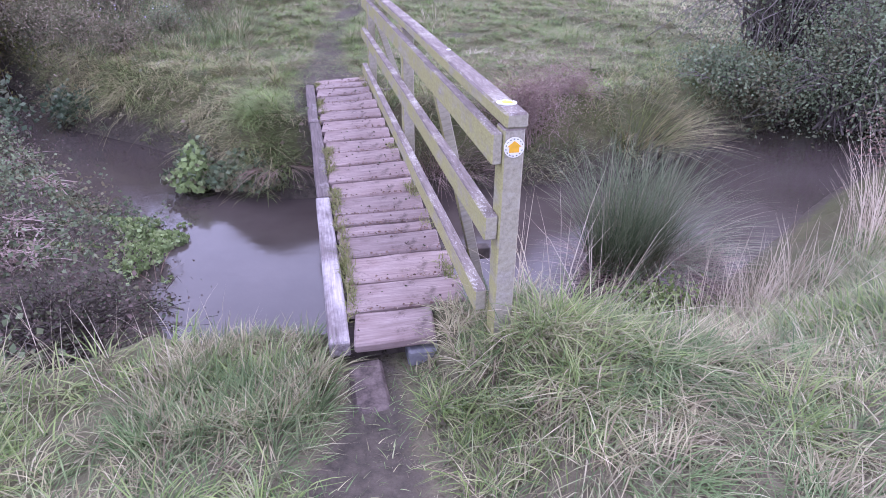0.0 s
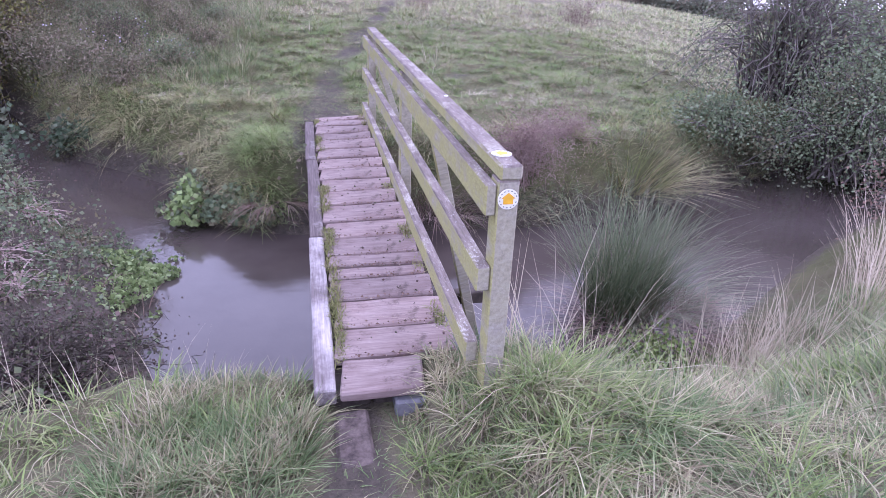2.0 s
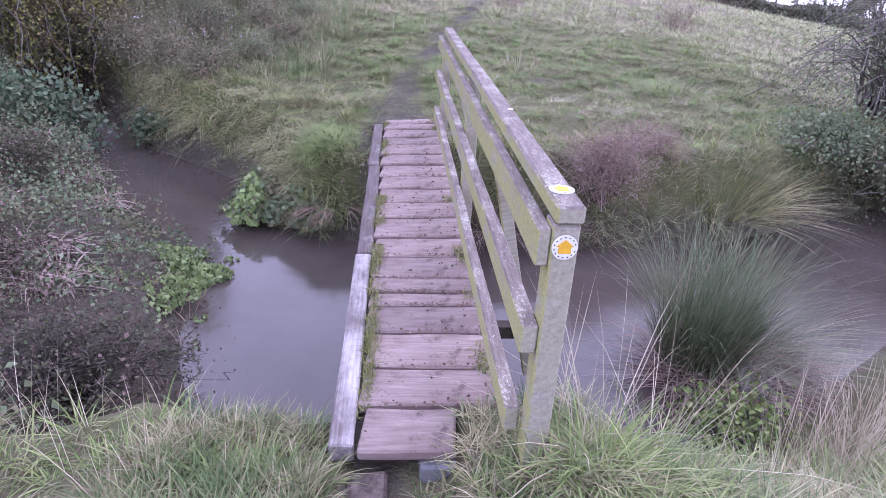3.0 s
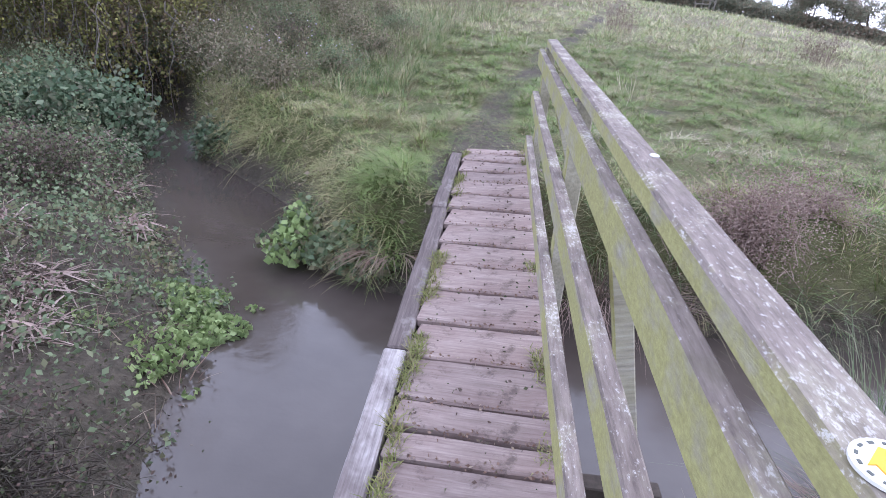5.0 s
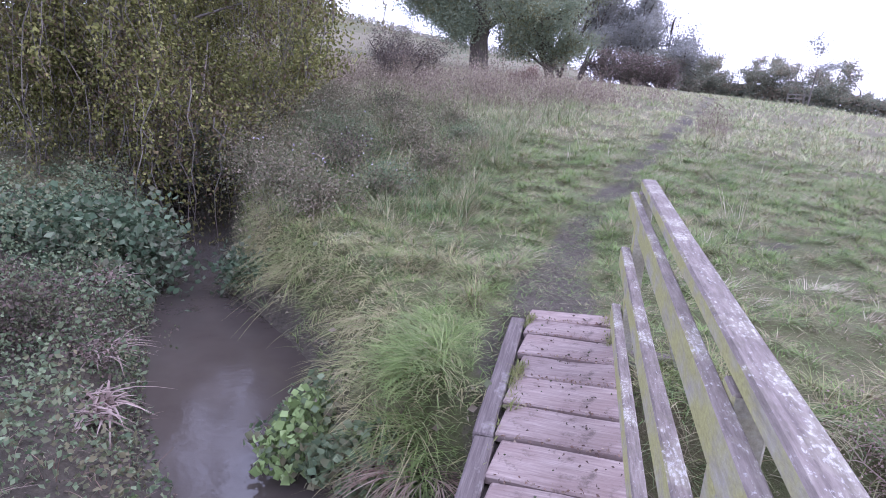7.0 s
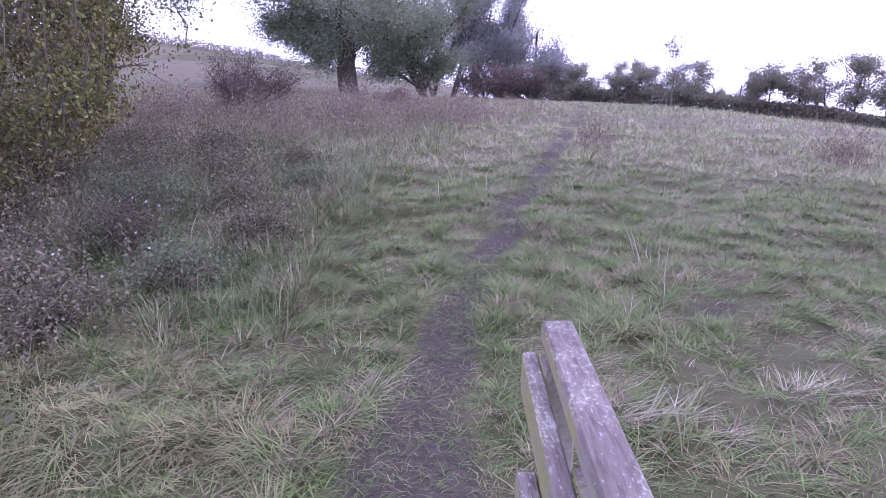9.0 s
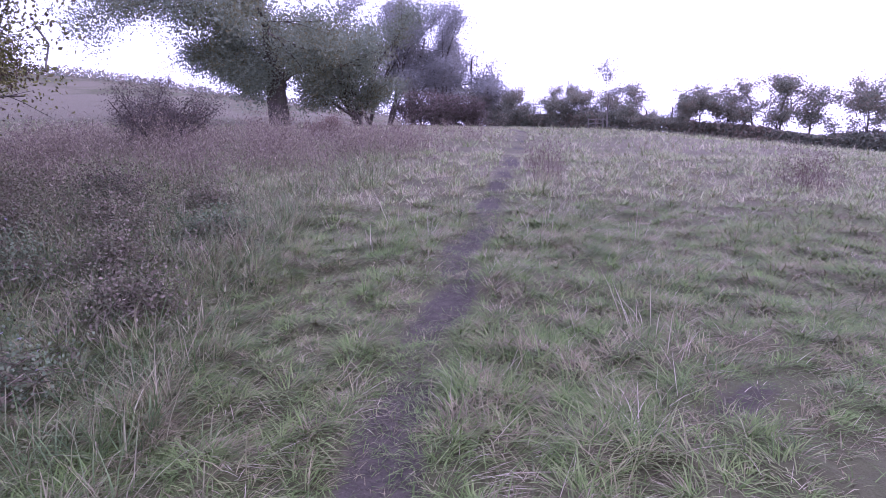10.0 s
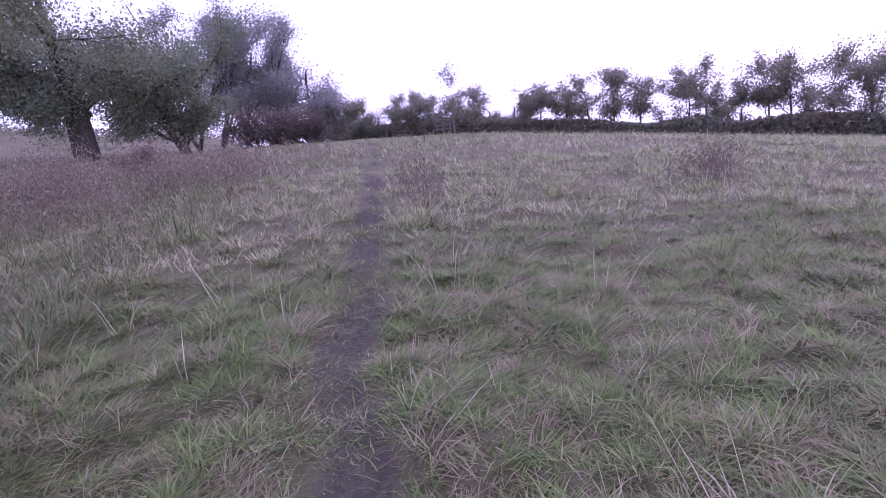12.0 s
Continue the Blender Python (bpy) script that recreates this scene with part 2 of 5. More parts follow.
def deck_material():
    m, nt, out = nodes_of("worn_deck_board")
    info = nt.nodes.new("ShaderNodeObjectInfo")
    grain = noise_tex(nt, 22.0, 6.0, 0.65, (0.22, 3.0, 3.0))
    blot = noise_tex(nt, 3.2, 5.0, 0.65)
    dirt = noise_tex(nt, 11.0, 5.0, 0.7)
    c = ramp(nt, grain, [(0.22, (0.14, 0.1, 0.09)), (0.45, (0.255, 0.205, 0.185)), (0.6, (0.32, 0.265, 0.24)), (0.8, (0.42, 0.36, 0.33))])
    c = mix(nt, ramp(nt, blot, [(0.42, (0, 0, 0)), (0.68, (0.75, 0.75, 0.75))]), c, (0.2, 0.145, 0.13))
    c = mix(nt, ramp(nt, dirt, [(0.57, (0, 0, 0)), (0.68, (0.75, 0.75, 0.75))]), c, (0.1, 0.078, 0.066))
    tint = ramp(nt, info.outputs["Random"], [(0, (0.82, 0.8, 0.8)), (1, (1.12, 1.08, 1.06))])
    finish(nt, out, mix(nt, 1.0, c, tint, "MULTIPLY"), 0.8, math_node(nt, "ADD", grain, dirt), 0.55, 0.006)
    return m


def kerb_material():
    m, nt, out = nodes_of("bleached_kerb")
    grain = noise_tex(nt, 24.0, 6.0, 0.7, (3.0, 0.12, 3.0))
    blot = noise_tex(nt, 3.0, 5.0, 0.65, (1, 0.6, 1))
    c = ramp(nt, grain, [(0.25, (0.085, 0.07, 0.065)), (0.5, (0.18, 0.152, 0.145)), (0.75, (0.29, 0.255, 0.245))])
    pale = ramp(nt, grain, [(0.3, (0.27, 0.245, 0.235)), (0.6, (0.56, 0.52, 0.5))])
    c = mix(nt, ramp(nt, blot, [(0.43, (0, 0, 0)), (0.6, (0.9, 0.9, 0.9))]), c, pale)
    finish(nt, out, c, 0.85, grain, 0.6, 0.006)
    return m


def dark_kerb_material():
    m, nt, out = nodes_of("stained_kerb")
    grain = noise_tex(nt, 24.0, 6.0, 0.7, (3.0, 0.12, 3.0))
    blot = noise_tex(nt, 4.0, 5.0, 0.7, (1, 0.6, 1))
    c = ramp(nt, grain, [(0.25, (0.075, 0.06, 0.055)), (0.5, (0.135, 0.11, 0.102)), (0.75, (0.22, 0.188, 0.176))])
    c = mix(nt, ramp(nt, blot, [(0.56, (0, 0, 0)), (0.68, (0.7, 0.7, 0.7))]), c, (0.36, 0.33, 0.31))
    finish(nt, out, c, 0.85, math_node(nt, "ADD", grain, blot), 0.7, 0.008)
    return m


def ground_material():
    """Turf over brown soil, with the trodden mud and the wet stream margin."""
    m, nt, out = nodes_of("turf_and_mud")
    n1, n2, n3 = noise_tex(nt, 1.2, 5.0, 0.6), noise_tex(nt, 14.0, 5.0, 0.7), noise_tex(nt, 55.0, 3.0, 0.7)
    c = ramp(nt, n1, [(0.3, (0.075, 0.09, 0.032)), (0.5, (0.115, 0.12, 0.05)), (0.68, (0.17, 0.155, 0.08))])
    c = mix(nt, ramp(nt, n2, [(0.45, (0, 0, 0)), (0.7, (0.55, 0.55, 0.55))]), c, (0.085, 0.07, 0.042))
    c = mix(nt, ramp(nt, noise_tex(nt, 0.3, 5.0, 0.7), [(0.5, (0, 0, 0)), (0.64, (0.6, 0.6, 0.6))]), c, (0.1, 0.075, 0.055))
    c = mix(nt, ramp(nt, noise_tex(nt, 0.04, 4.0, 0.65), [(0.42, (0, 0, 0)), (0.58, (0.75, 0.75, 0.75))]), c, (0.195, 0.17, 0.112))
    mud = ramp(nt, n2, [(0.3, (0.052, 0.045, 0.034)), (0.7, (0.125, 0.106, 0.08))])
    at = nt.nodes.new("ShaderNodeAttribute")
    at.attribute_name = "mud"
    edge = math_node(nt, "ADD", at.outputs["Fac"], math_node(nt, "MULTIPLY", math_node(nt, "SUBTRACT", n2, 0.5), 0.8))
    c = mix(nt, ramp(nt, edge, [(0.35, (0, 0, 0)), (0.65, (1, 1, 1))]), c, mud)
    finish(nt, out, c, 0.9, math_node(nt, "ADD", n2, n3), 0.8, 0.03)
    return m


def water_material():
    m, nt, out = nodes_of("murky_water")
    silt = noise_tex(nt, 0.8, 4.0, 0.6)
    c = ramp(nt, silt, [(0.3, (0.06, 0.048, 0.04)), (0.7, (0.1, 0.083, 0.072))])
    wave = math_node(nt, "ADD", noise_tex(nt, 5.0, 3.0, 0.5), math_node(nt, "MULTIPLY", noise_tex(nt, 22.0, 2.0), 0.25))
    p_rough = ramp(nt, silt, [(0.4, (0.05, 0.05, 0.05)), (0.7, (0.16, 0.16, 0.16))])
    finish(nt, out, c, p_rough, wave, 0.12, 0.02, spec=0.62)
    return m


def plain_material(name, colour, rough=0.5, scale=30.0, amount=0.12):
    m, nt, out = nodes_of(name)
    n = noise_tex(nt, scale, 4.0, 0.65)
    lo, hi = [tuple(v * k for v in colour) for k in (1 - amount, 1 + amount)]
    finish(nt, out, ramp(nt, n, [(0.3, lo), (0.7, hi)]), rough)
    return m


MAT_RAIL, MAT_DECK, MAT_KERB, MAT_GROUND, MAT_WATER = rail_material(), deck_material(), kerb_material(), ground_material(), water_material()
MAT_KERB_DARK = dark_kerb_material()
MAT_WHITE, MAT_YELLOW = plain_material("disc_white", (0.72, 0.71, 0.66)), plain_material("disc_yellow", (0.72, 0.4, 0.03))
MAT_INK = plain_material("disc_ink", (0.08, 0.09, 0.08))
MAT_CONCRETE = plain_material("bearing_stone", (0.2, 0.2, 0.21), 0.9, 12.0, 0.35)
# very dark timber for the bearers and the near outrigger
MAT_DARK_BEAM = plain_material("dark_timber", (0.075, 0.062, 0.052), 0.9, 14.0, 0.4)
MAT_MUDBOARD = plain_material("muddy_board", (0.105, 0.083, 0.072), 0.9, 22.0, 0.6)
MAT_DROP = plain_material("white_spot", (0.75, 0.75, 0.72), 0.7)


# ---- building helpers ----
def mesh_of(name, verts, tris, material, smooth=False):
    me = bpy.data.meshes.new(name)
    verts, tris = np.ascontiguousarray(verts, dtype=np.float32), np.ascontiguousarray(tris, dtype=np.int32)
    me.vertices.add(len(verts))
    me.vertices.foreach_set("co", verts.ravel())
    me.loops.add(tris.size)
    me.loops.foreach_set("vertex_index", tris.ravel())
    me.polygons.add(len(tris))
    me.polygons.foreach_set("loop_start", np.arange(0, tris.size, 3, dtype=np.int32))
    if smooth:
        me.polygons.foreach_set("use_smooth", np.ones(len(tris), dtype=bool))
    me.update(calc_edges=True)
    me.materials.append(material)
    return me


def part(name, data, material, parent, label=""):
    """One mesh object, from a bmesh or a mesh, under a thing or a part."""
    if isinstance(data, bmesh.types.BMesh):
        me = bpy.data.meshes.new(name)
        data.to_mesh(me)
        data.free()
        me.materials.append(material)
        data = me
    ob = new(name, data)
    ob.parent = parent
    return tagged(ob, label)


def thing(name, place, label, category, group="", kind=""):
    ob = new(name)
    ob.empty_display_size = 0.1
    ob.location = place
    return tagged(ob, label, category, group, kind)


rng = np.random.default_rng(7)


def lattice(seed, n=64):
    return np.random.default_rng(seed).random((n, n))


def value_noise(x, y, scale, seed):
    g = lattice(seed)
    n = len(g)
    u, v = np.asarray(x) * scale + 1000.3, np.asarray(y) * scale + 1000.7
    i, j = np.floor(u).astype(int), np.floor(v).astype(int)
    a, b = u - i, v - j
    a, b = a * a * (3 - 2 * a), b * b * (3 - 2 * b)
    i0, i1, j0, j1 = i % n, (i + 1) % n, j % n, (j + 1) % n
    return (g[i0, j0] * (1 - a) + g[i1, j0] * a) * (1 - b) + (g[i0, j1] * (1 - a) + g[i1, j1] * a) * b


def smooth01(a):
    a = np.clip(a, 0, 1)
    return a * a * (3 - 2 * a)


# ---- the lie of the land ----
WATER = -0.9
SHORE = [(-0.1, 1.3), (-0.95, 1.2), (-1.25, 2.1), (-1.35, 3.2), (-2.1, 4.0), (-2.7, 4.6), (-3.4, 5.55), (-4.85, 7.7), (-6.2, 9.8), (-9.0, 13.5),
         (-7.6, 14.0), (-5.1, 9.7), (-4.05, 8.1), (-3.45, 6.95), (-2.85, 6.5), (-2.2, 5.95), (-1.75, 5.5), (-1.25, 4.3), (-0.85, 3.95), (-0.2, 3.8),
         (1.0, 3.75), (2.15, 3.7), (3.4, 3.75), (5.6, 4.75), (7.5, 5.6), (12.0, 8.0), (13.0, 6.5), (8.0, 4.3), (5.4, 2.95), (3.4, 1.75), (2.4, 1.25), (1.7, 1.15), (0.9, 1.3)]


def shore_distance(x, y):
    """Metres to the water's edge, minus inside the stream."""
    x, y = np.asarray(x, float), np.asarray(y, float)
    d, inside = np.full(x.shape, 1e9), np.zeros(x.shape, bool)
    for (ax, ay), (bx, by) in zip(SHORE, SHORE[1:] + SHORE[:1]):
        ex, ey = bx - ax, by - ay
        t = np.clip(((x - ax) * ex + (y - ay) * ey) / (ex * ex + ey * ey), 0, 1)
        d = np.minimum(d, np.hypot(x - ax - t * ex, y - ay - t * ey))
        if ay != by:
            inside ^= ((ay > y) != (by > y)) & (x < (bx - ax) * (y - ay) / (by - ay) + ax)
    return np.where(inside, -d, d)


MID_X, MID_Y = [-40, -7, -4.2, -2.8, -1.6, -0.6, 1.2, 3, 5.5, 9, 40], [40, 11.8, 7.6, 5.6, 3.9, 2.6, 2.5, 2.6, 3.8, 6.0, 22]


def meadow_height(x, y):
    f = np.interp(y, [3, 5.4, 7.4, 8.7, 10, 12, 14.7, 20, 30, 45, 60, 120, 800], [-0.06, -0.04, 0.05, 0.17, 0.3, 0.43, 0.55, 0.86, 1.2, 1.55, 1.7, 1.6, 1.0])
    f = f - 0.05 * np.clip(x - 1.5, 0, 2000) * smooth01((y - 4) / 6) - 0.075 * np.clip(x - 14, 0, 2000) - 0.05 * np.clip(y - 70, 0, 2000) * smooth01((x + 10) / 30) + 0.035 * np.clip(-x, 0, 30) * smooth01((y - 8) / 10)
    f = f + 31 * np.exp(-(((x + 195) / 140) ** 2 + ((y - 330) / 120) ** 2))
    f = f + 4.0 * np.exp(-(((x + 38) / 20) ** 2 + ((y - 85) / 30) ** 2))
    return f


PATH_X = [0.06, 0.06, 0.1, 0.17, 0.22, 0.37, 0.46, 0.88, 1.16, 1.52, 1.77, 2.26, 4.3, 7.0]
PATH_Y = [-6.0, -1.0, -0.1, 5.3, 6.1, 7.5, 8.2, 10.0, 11.3, 12.7, 13.9, 15.8, 25.0, 38.0]


def trodden(x, y):
    """1 in the middle of the worn path, falling to 0 beside it."""
    half = np.interp(y, [-3, -0.8, 0, 5.2, 6.2, 8, 14, 30], [0.3, 0.21, 0.13, 0.36, 0.27, 0.2, 0.175, 0.22])
    wob = 0.22 * (value_noise(x, y, 1.7, 8) - 0.5)
    poached = 0.7 * np.exp(-(((x - 2.45 - 1.2 * (y - 8.0)) / 0.3) ** 2 + ((y - 8.0) / 0.26) ** 2))
    return poached + (1 - poached) * np.clip(1.6 - np.abs(x - np.interp(y, PATH_Y, PATH_X) + wob) / half, 0, 1) * (0.42 + 0.7 * value_noise(x, y, 1.3, 9)).clip(0, 1) * (1 - 0.35 * smooth01((y - 6.5) / 3) * value_noise(x, y, 4.5, 19))


def hummock(x, y):
    """Tussocks of the rough turf, 0 in the gaps between them and 1 on their tops."""
    return smooth01((0.6 * value_noise(x, y, 5.6, 4) + 0.4 * value_noise(x, y, 2.3, 14) - 0.22) / 0.55)


def ground_height(x, y):
    x, y = np.asarray(x, float), np.asarray(y, float)
    far = y > np.interp(x, MID_X, MID_Y)
    d = shore_distance(x, y)
    bumps = 0.065 * (value_noise(x, y, 1.1, 3) - 0.5) + np.where(far, 0.065, 0.06) * (hummock(x, y) - 0.5) * (1 - trodden(x, y))
    near_top = -0.09 + 0.13 * np.clip(-y - 0.2, 0, 3.2) + 0.015 * np.clip(-y - 3.4, 0, 30) + 0.2 * smooth01((x - 0.5) / 0.35) * (1 - smooth01((-y - 0.3) / 2.2)) * (1 - 0.8 * smooth01((y + 0.1) / 0.4)) * (1 - 0.6 * smooth01((x - 2.2) / 1.5)) + 0.1 * np.exp(-(((x - 0.98) / 0.4) ** 2 + ((y + 0.22) / 0.38) ** 2))
    shelf = smooth01((-x - 0.75) / 0.6) * smooth01((y - np.interp(x, [-6, -1.1, -0.4], [0.3, 0.15, 0.5])) / 0.55)
    near_top = near_top * (1 - shelf) + (-0.72 + 0.11 * np.clip(-x - 1.5, 0, 8)) * shelf
    top = np.where(far, meadow_height(x, y), near_top)
    width = np.where(far, 0.62, np.interp(x, [-1.2, -0.6, 0.4, 0.8, 2.2, 3.5, 5], [0.6, 1.15, 1.15, 1.7, 2.0, 1.45, 0.95]))
    up = WATER - 0.02 + (top + bumps - WATER) * smooth01(np.clip(d, 0, 9) / width) ** np.where(far, 0.8, 1.25)
    z = np.where(d > 0, up, WATER - 0.05 + 0.5 * np.clip(d, -0.6, 0))
    under = (x > -0.2) & (x < 0.8) & (y > -0.12) & (y < 5.32) & ~((x > 0.47) & (y < 0.2))
    z = np.where(under, np.minimum(z, -0.13), z)
    return np.where((x > 0.48) & (x < 1.0) & (y < 0.2) & (y > -0.4), np.maximum(z, 0.03), z)


def spread_axis(lo, hi, step, reach):
    out, s, core = [], step, np.arange(lo, hi + step / 2, step)
    v = 0.0
    while v < reach:
        s *= 1.13
        v += s
        out.append(v)
    out = np.array(out)
    return np.concatenate([lo - out[::-1], core, hi + out])


gx, gy = spread_axis(-7.5, 8.5, 0.09, 900), spread_axis(-3.0, 12.0, 0.09, 1200)
GX, GY = np.meshgrid(gx, gy, indexing="ij")
gv = np.stack([GX, GY, ground_height(GX, GY)], -1).reshape(-1, 3)
gi = np.arange(len(gx) * len(gy)).reshape(len(gx), len(gy))
qa, qb, qc, qd = gi[:-1, :-1].ravel(), gi[1:, :-1].ravel(), gi[1:, 1:].ravel(), gi[:-1, 1:].ravel()
ground_mesh = mesh_of("ground", gv, np.concatenate([np.stack([qa, qb, qc], 1), np.stack([qa, qc, qd], 1)]), MAT_GROUND, True)
fray = value_noise(GX, GY, 0.9, 15)
shelf_mud = smooth01((-0.75 - GX) / 0.4) * smooth01((GX + 9.5 - 3.5 * fray) / 1.6) * smooth01((GY - 0.75 * fray) / 0.35) * (GY < np.interp(GX, MID_X, MID_Y))
wet = np.maximum.reduce([trodden(GX, GY), 1.0 - np.clip(shore_distance(GX, GY) / 0.45, 0, 1), shelf_mud]).ravel()
ground_mesh.attributes.new("mud", "FLOAT", "POINT").data.foreach_set("value", wet.astype(np.float32))
tagged(new("ground", ground_mesh), "rough meadow turf with a trodden muddy footpath", "ground", kind="structure")

# the stream: one sheet between the banks
wx, wy = np.arange(-10.5, 14.01, 0.5), np.arange(0.2, 15.01, 0.5)
WX, WY = np.meshgrid(wx, wy, indexing="ij")
wi = np.arange(len(wx) * len(wy)).reshape(len(wx), len(wy))
wa, wb, wc, wd = wi[:-1, :-1].ravel(), wi[1:, :-1].ravel(), wi[1:, 1:].ravel(), wi[:-1, 1:].ravel()
keep = shore_distance((WX[:-1, :-1] + 0.25).ravel(), (WY[:-1, :-1] + 0.25).ravel()) < 0.8
wt = np.concatenate([np.stack([wa, wb, wc], 1)[keep], np.stack([wa, wc, wd], 1)[keep]])
water_mesh = mesh_of("stream_water", np.stack([WX, WY, np.full(WX.shape, WATER)], -1).reshape(-1, 3), wt, MAT_WATER)
tagged(new("water", water_mesh), "still murky brown stream reflecting the grey sky", "water", kind="structure")


# ---- the footbridge ----
def plank(size, bevel=0.006, wear=0.0, seed=0, taper=0.0):
    """A sawn timber with softened, slightly uneven edges, centred on its middle."""
    bm = bmesh.new()
    bmesh.ops.create_cube(bm, size=1.0)
    long_axis = max(range(3), key=lambda i: size[i])
    bmesh.ops.scale(bm, vec=size, verts=bm.verts)
    if bevel:
        bmesh.ops.bevel(bm, geom=bm.edges[:], offset=bevel, segments=1, affect="EDGES")
    if wear:
        cuts = [e for e in bm.edges if abs((e.verts[0].co - e.verts[1].co)[long_axis]) > size[long_axis] * 0.5]
        bmesh.ops.subdivide_edges(bm, edges=cuts, cuts=6 if size[long_axis] > 1.5 else 3)
        for v in bm.verts:
            v.co += noise.noise_vector(v.co * 3.1 + Vector((seed * 3.7, seed, 0))) * wear
    return bm


bridge = thing("footbridge", (0, 0, 0), "weathered timber footbridge with one handrail over a stream", "footbridge")


def deck_level(x):
    return -0.012 + 0.07 * x


JOINTS = [-0.06, 0.22, 0.5, 0.79, 1.06, 1.21, 1.38, 1.68, 1.98, 2.32, 2.64, 2.96, 3.28, 3.61, 3.93, 4.27, 4.58, 4.91, 5.18, 5.4]
for i, (a, b) in enumerate(zip(JOINTS, JOINTS[1:])):
    r = random.Random(i)
    x0, x1 = 0.055 + r.uniform(0, 0.02), 0.46 if i == 0 else 0.66 + r.uniform(-0.012, 0.012)
    ob = part("deck_board", plank((x1 - x0, b - a - r.uniform(0.014, 0.027), 0.05), 0.009, 0.011, i), MAT_DECK, bridge)
    xm = (x0 + x1) / 2
    ob.location = (xm, (a + b) / 2 - 0.1 * (xm - 0.06), deck_level(xm) - 0.027 + r.uniform(-0.006, 0.006))
    ob.rotation_euler = (r.uniform(-0.012, 0.012), -0.07 + r.uniform(-0.01, 0.01), -0.1 + r.uniform(-0.012, 0.012))

for a, b, dx in ((-0.02, 1.72, 0.0), (1.73, 3.6, 0.006), (3.61, 5.17, -0.004)):
    ob = part("kerb_timber", plank((0.1, b - a, 0.085), 0.008, 0.007, int(a * 10) + 40), MAT_KERB if a < 0.5 else MAT_KERB_DARK, bridge, "bleached grey kerb timber" if a < 0.5 else "dark stained kerb timber")
    ob.location = (-0.002 + dx, (a + b) / 2, -0.052)
for x in (0.1, 0.325, 0.55):
    ob = part("bearer", plank((0.21, 5.3, 0.24), 0.01), MAT_DARK_BEAM, bridge, "very dark bearer beam")
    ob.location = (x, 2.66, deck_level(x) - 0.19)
ob = part("sill_block", plank((0.15, 0.12, 0.1), 0.012, 0.006, 5), MAT_CONCRETE, bridge, "grey stone bearing block")
ob.location = (0.385, -0.035, -0.105)

for name, x, z, tall, y0, y1, thick in (("lower_rail", 0.636, 0.215, 0.105, -0.13, 4.95, 0.056), ("middle_rail", 0.642, 0.61, 0.11, -0.2, 4.9, 0.056), ("upper_rail", 0.652, 0.945, 0.125, -0.2, 4.97, 0.044)):
    ob = part(name, plank((thick, y1 - y0, tall), 0.006, 0.006, len(name)), MAT_RAIL, bridge)
    ob.location = (x, (y0 + y1) / 2, z)
ob = part("cap_rail", plank((0.092, 5.22, 0.062), 0.009, 0.006, 3), MAT_RAIL, bridge, "thick cap rail flecked with white lichen")
ob.location = (0.728, 2.4, 1.057)
ob.rotation_euler = (0, 0, radians(-0.12))
for y in (-0.16, 2.35, 4.86):
    ob = part("post", plank((0.086, 0.1, 1.65), 0.006, 0.004, int(y * 5) + 20), MAT_RAIL, bridge)
    ob.location = (0.717, y, 0.2)
for y, lo, hi in ((1.38, (1.09, 1.38, -0.7), (0.745, 1.38, 0.84)), (4.78, (1.16, 4.78, -0.35), (0.79, 4.78, 0.74))):
    lo, hi = Vector(lo), Vector(hi)
    ob = part("raking_strut", plank((0.07, 0.07, (hi - lo).length), 0.005, 0.003, int(y)), MAT_RAIL, bridge)
    ob.matrix_basis = Matrix.Translation((lo + hi) / 2) @ (hi - lo).to_track_quat("Z", "Y").to_matrix().to_4x4()
    ob = part("outrigger", plank((0.62, 0.09, 0.09), 0.006), MAT_DARK_BEAM if y < 3 else MAT_RAIL, bridge)
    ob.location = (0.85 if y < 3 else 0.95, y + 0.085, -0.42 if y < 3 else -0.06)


def disc_mesh(radius, thick, hole=0.0, n=32):
    bm = bmesh.new()
    bmesh.ops.create_cone(bm, cap_ends=True, segments=n, radius1=radius, radius2=radius, depth=thick)
    return bm


def waymark(place, turn, label):
    """A round plastic disc: white rim with a row of small marks, and a yellow arrow."""
    d = thing("waymark_disc", (0, 0, 0), label, "waymark sign", "waymark discs")
    d.matrix_basis = Matrix.Translation(place) @ turn
    part("backing", disc_mesh(0.041, 0.004), MAT_WHITE, d)
    bm = bmesh.new()
    outline = [(-0.02, -0.02), (0.02, -0.02), (0.02, 0.003), (0.029, 0.003), (0.0, 0.027), (-0.029, 0.003), (-0.02, 0.003)]
    lower = [bm.verts.new((x, y, 0.0)) for x, y in outline]
    face = bm.faces.new(lower)
    ext = bmesh.ops.extrude_face_region(bm, geom=[face])
    bmesh.ops.translate(bm, vec=(0, 0, 0.0035), verts=[v for v in ext["geom"] if isinstance(v, bmesh.types.BMVert)])
    bmesh.ops.recalc_face_normals(bm, faces=bm.faces)
    part("arrow", bm, MAT_YELLOW, d, "yellow arrow")
    bm = bmesh.new()
    for k in range(14):
        a = radians(20 + k * 24.5)
        m = Matrix.Translation((0.034 * math.cos(a), 0.034 * math.sin(a), 0.0022)) @ Matrix.Rotation(a, 4, "Z")
        bmesh.ops.create_cube(bm, size=1.0, matrix=m @ Matrix.Diagonal((0.0035, 0.006, 0.0012, 1)))
    part("rim_marks", bm, MAT_INK, d, "small dark unreadable marks")
    return d


waymark((0.714, -0.2135, 0.955), pose(0, 0, 0, 90, 0, 0), "round waymark disc with yellow arrow on the post")
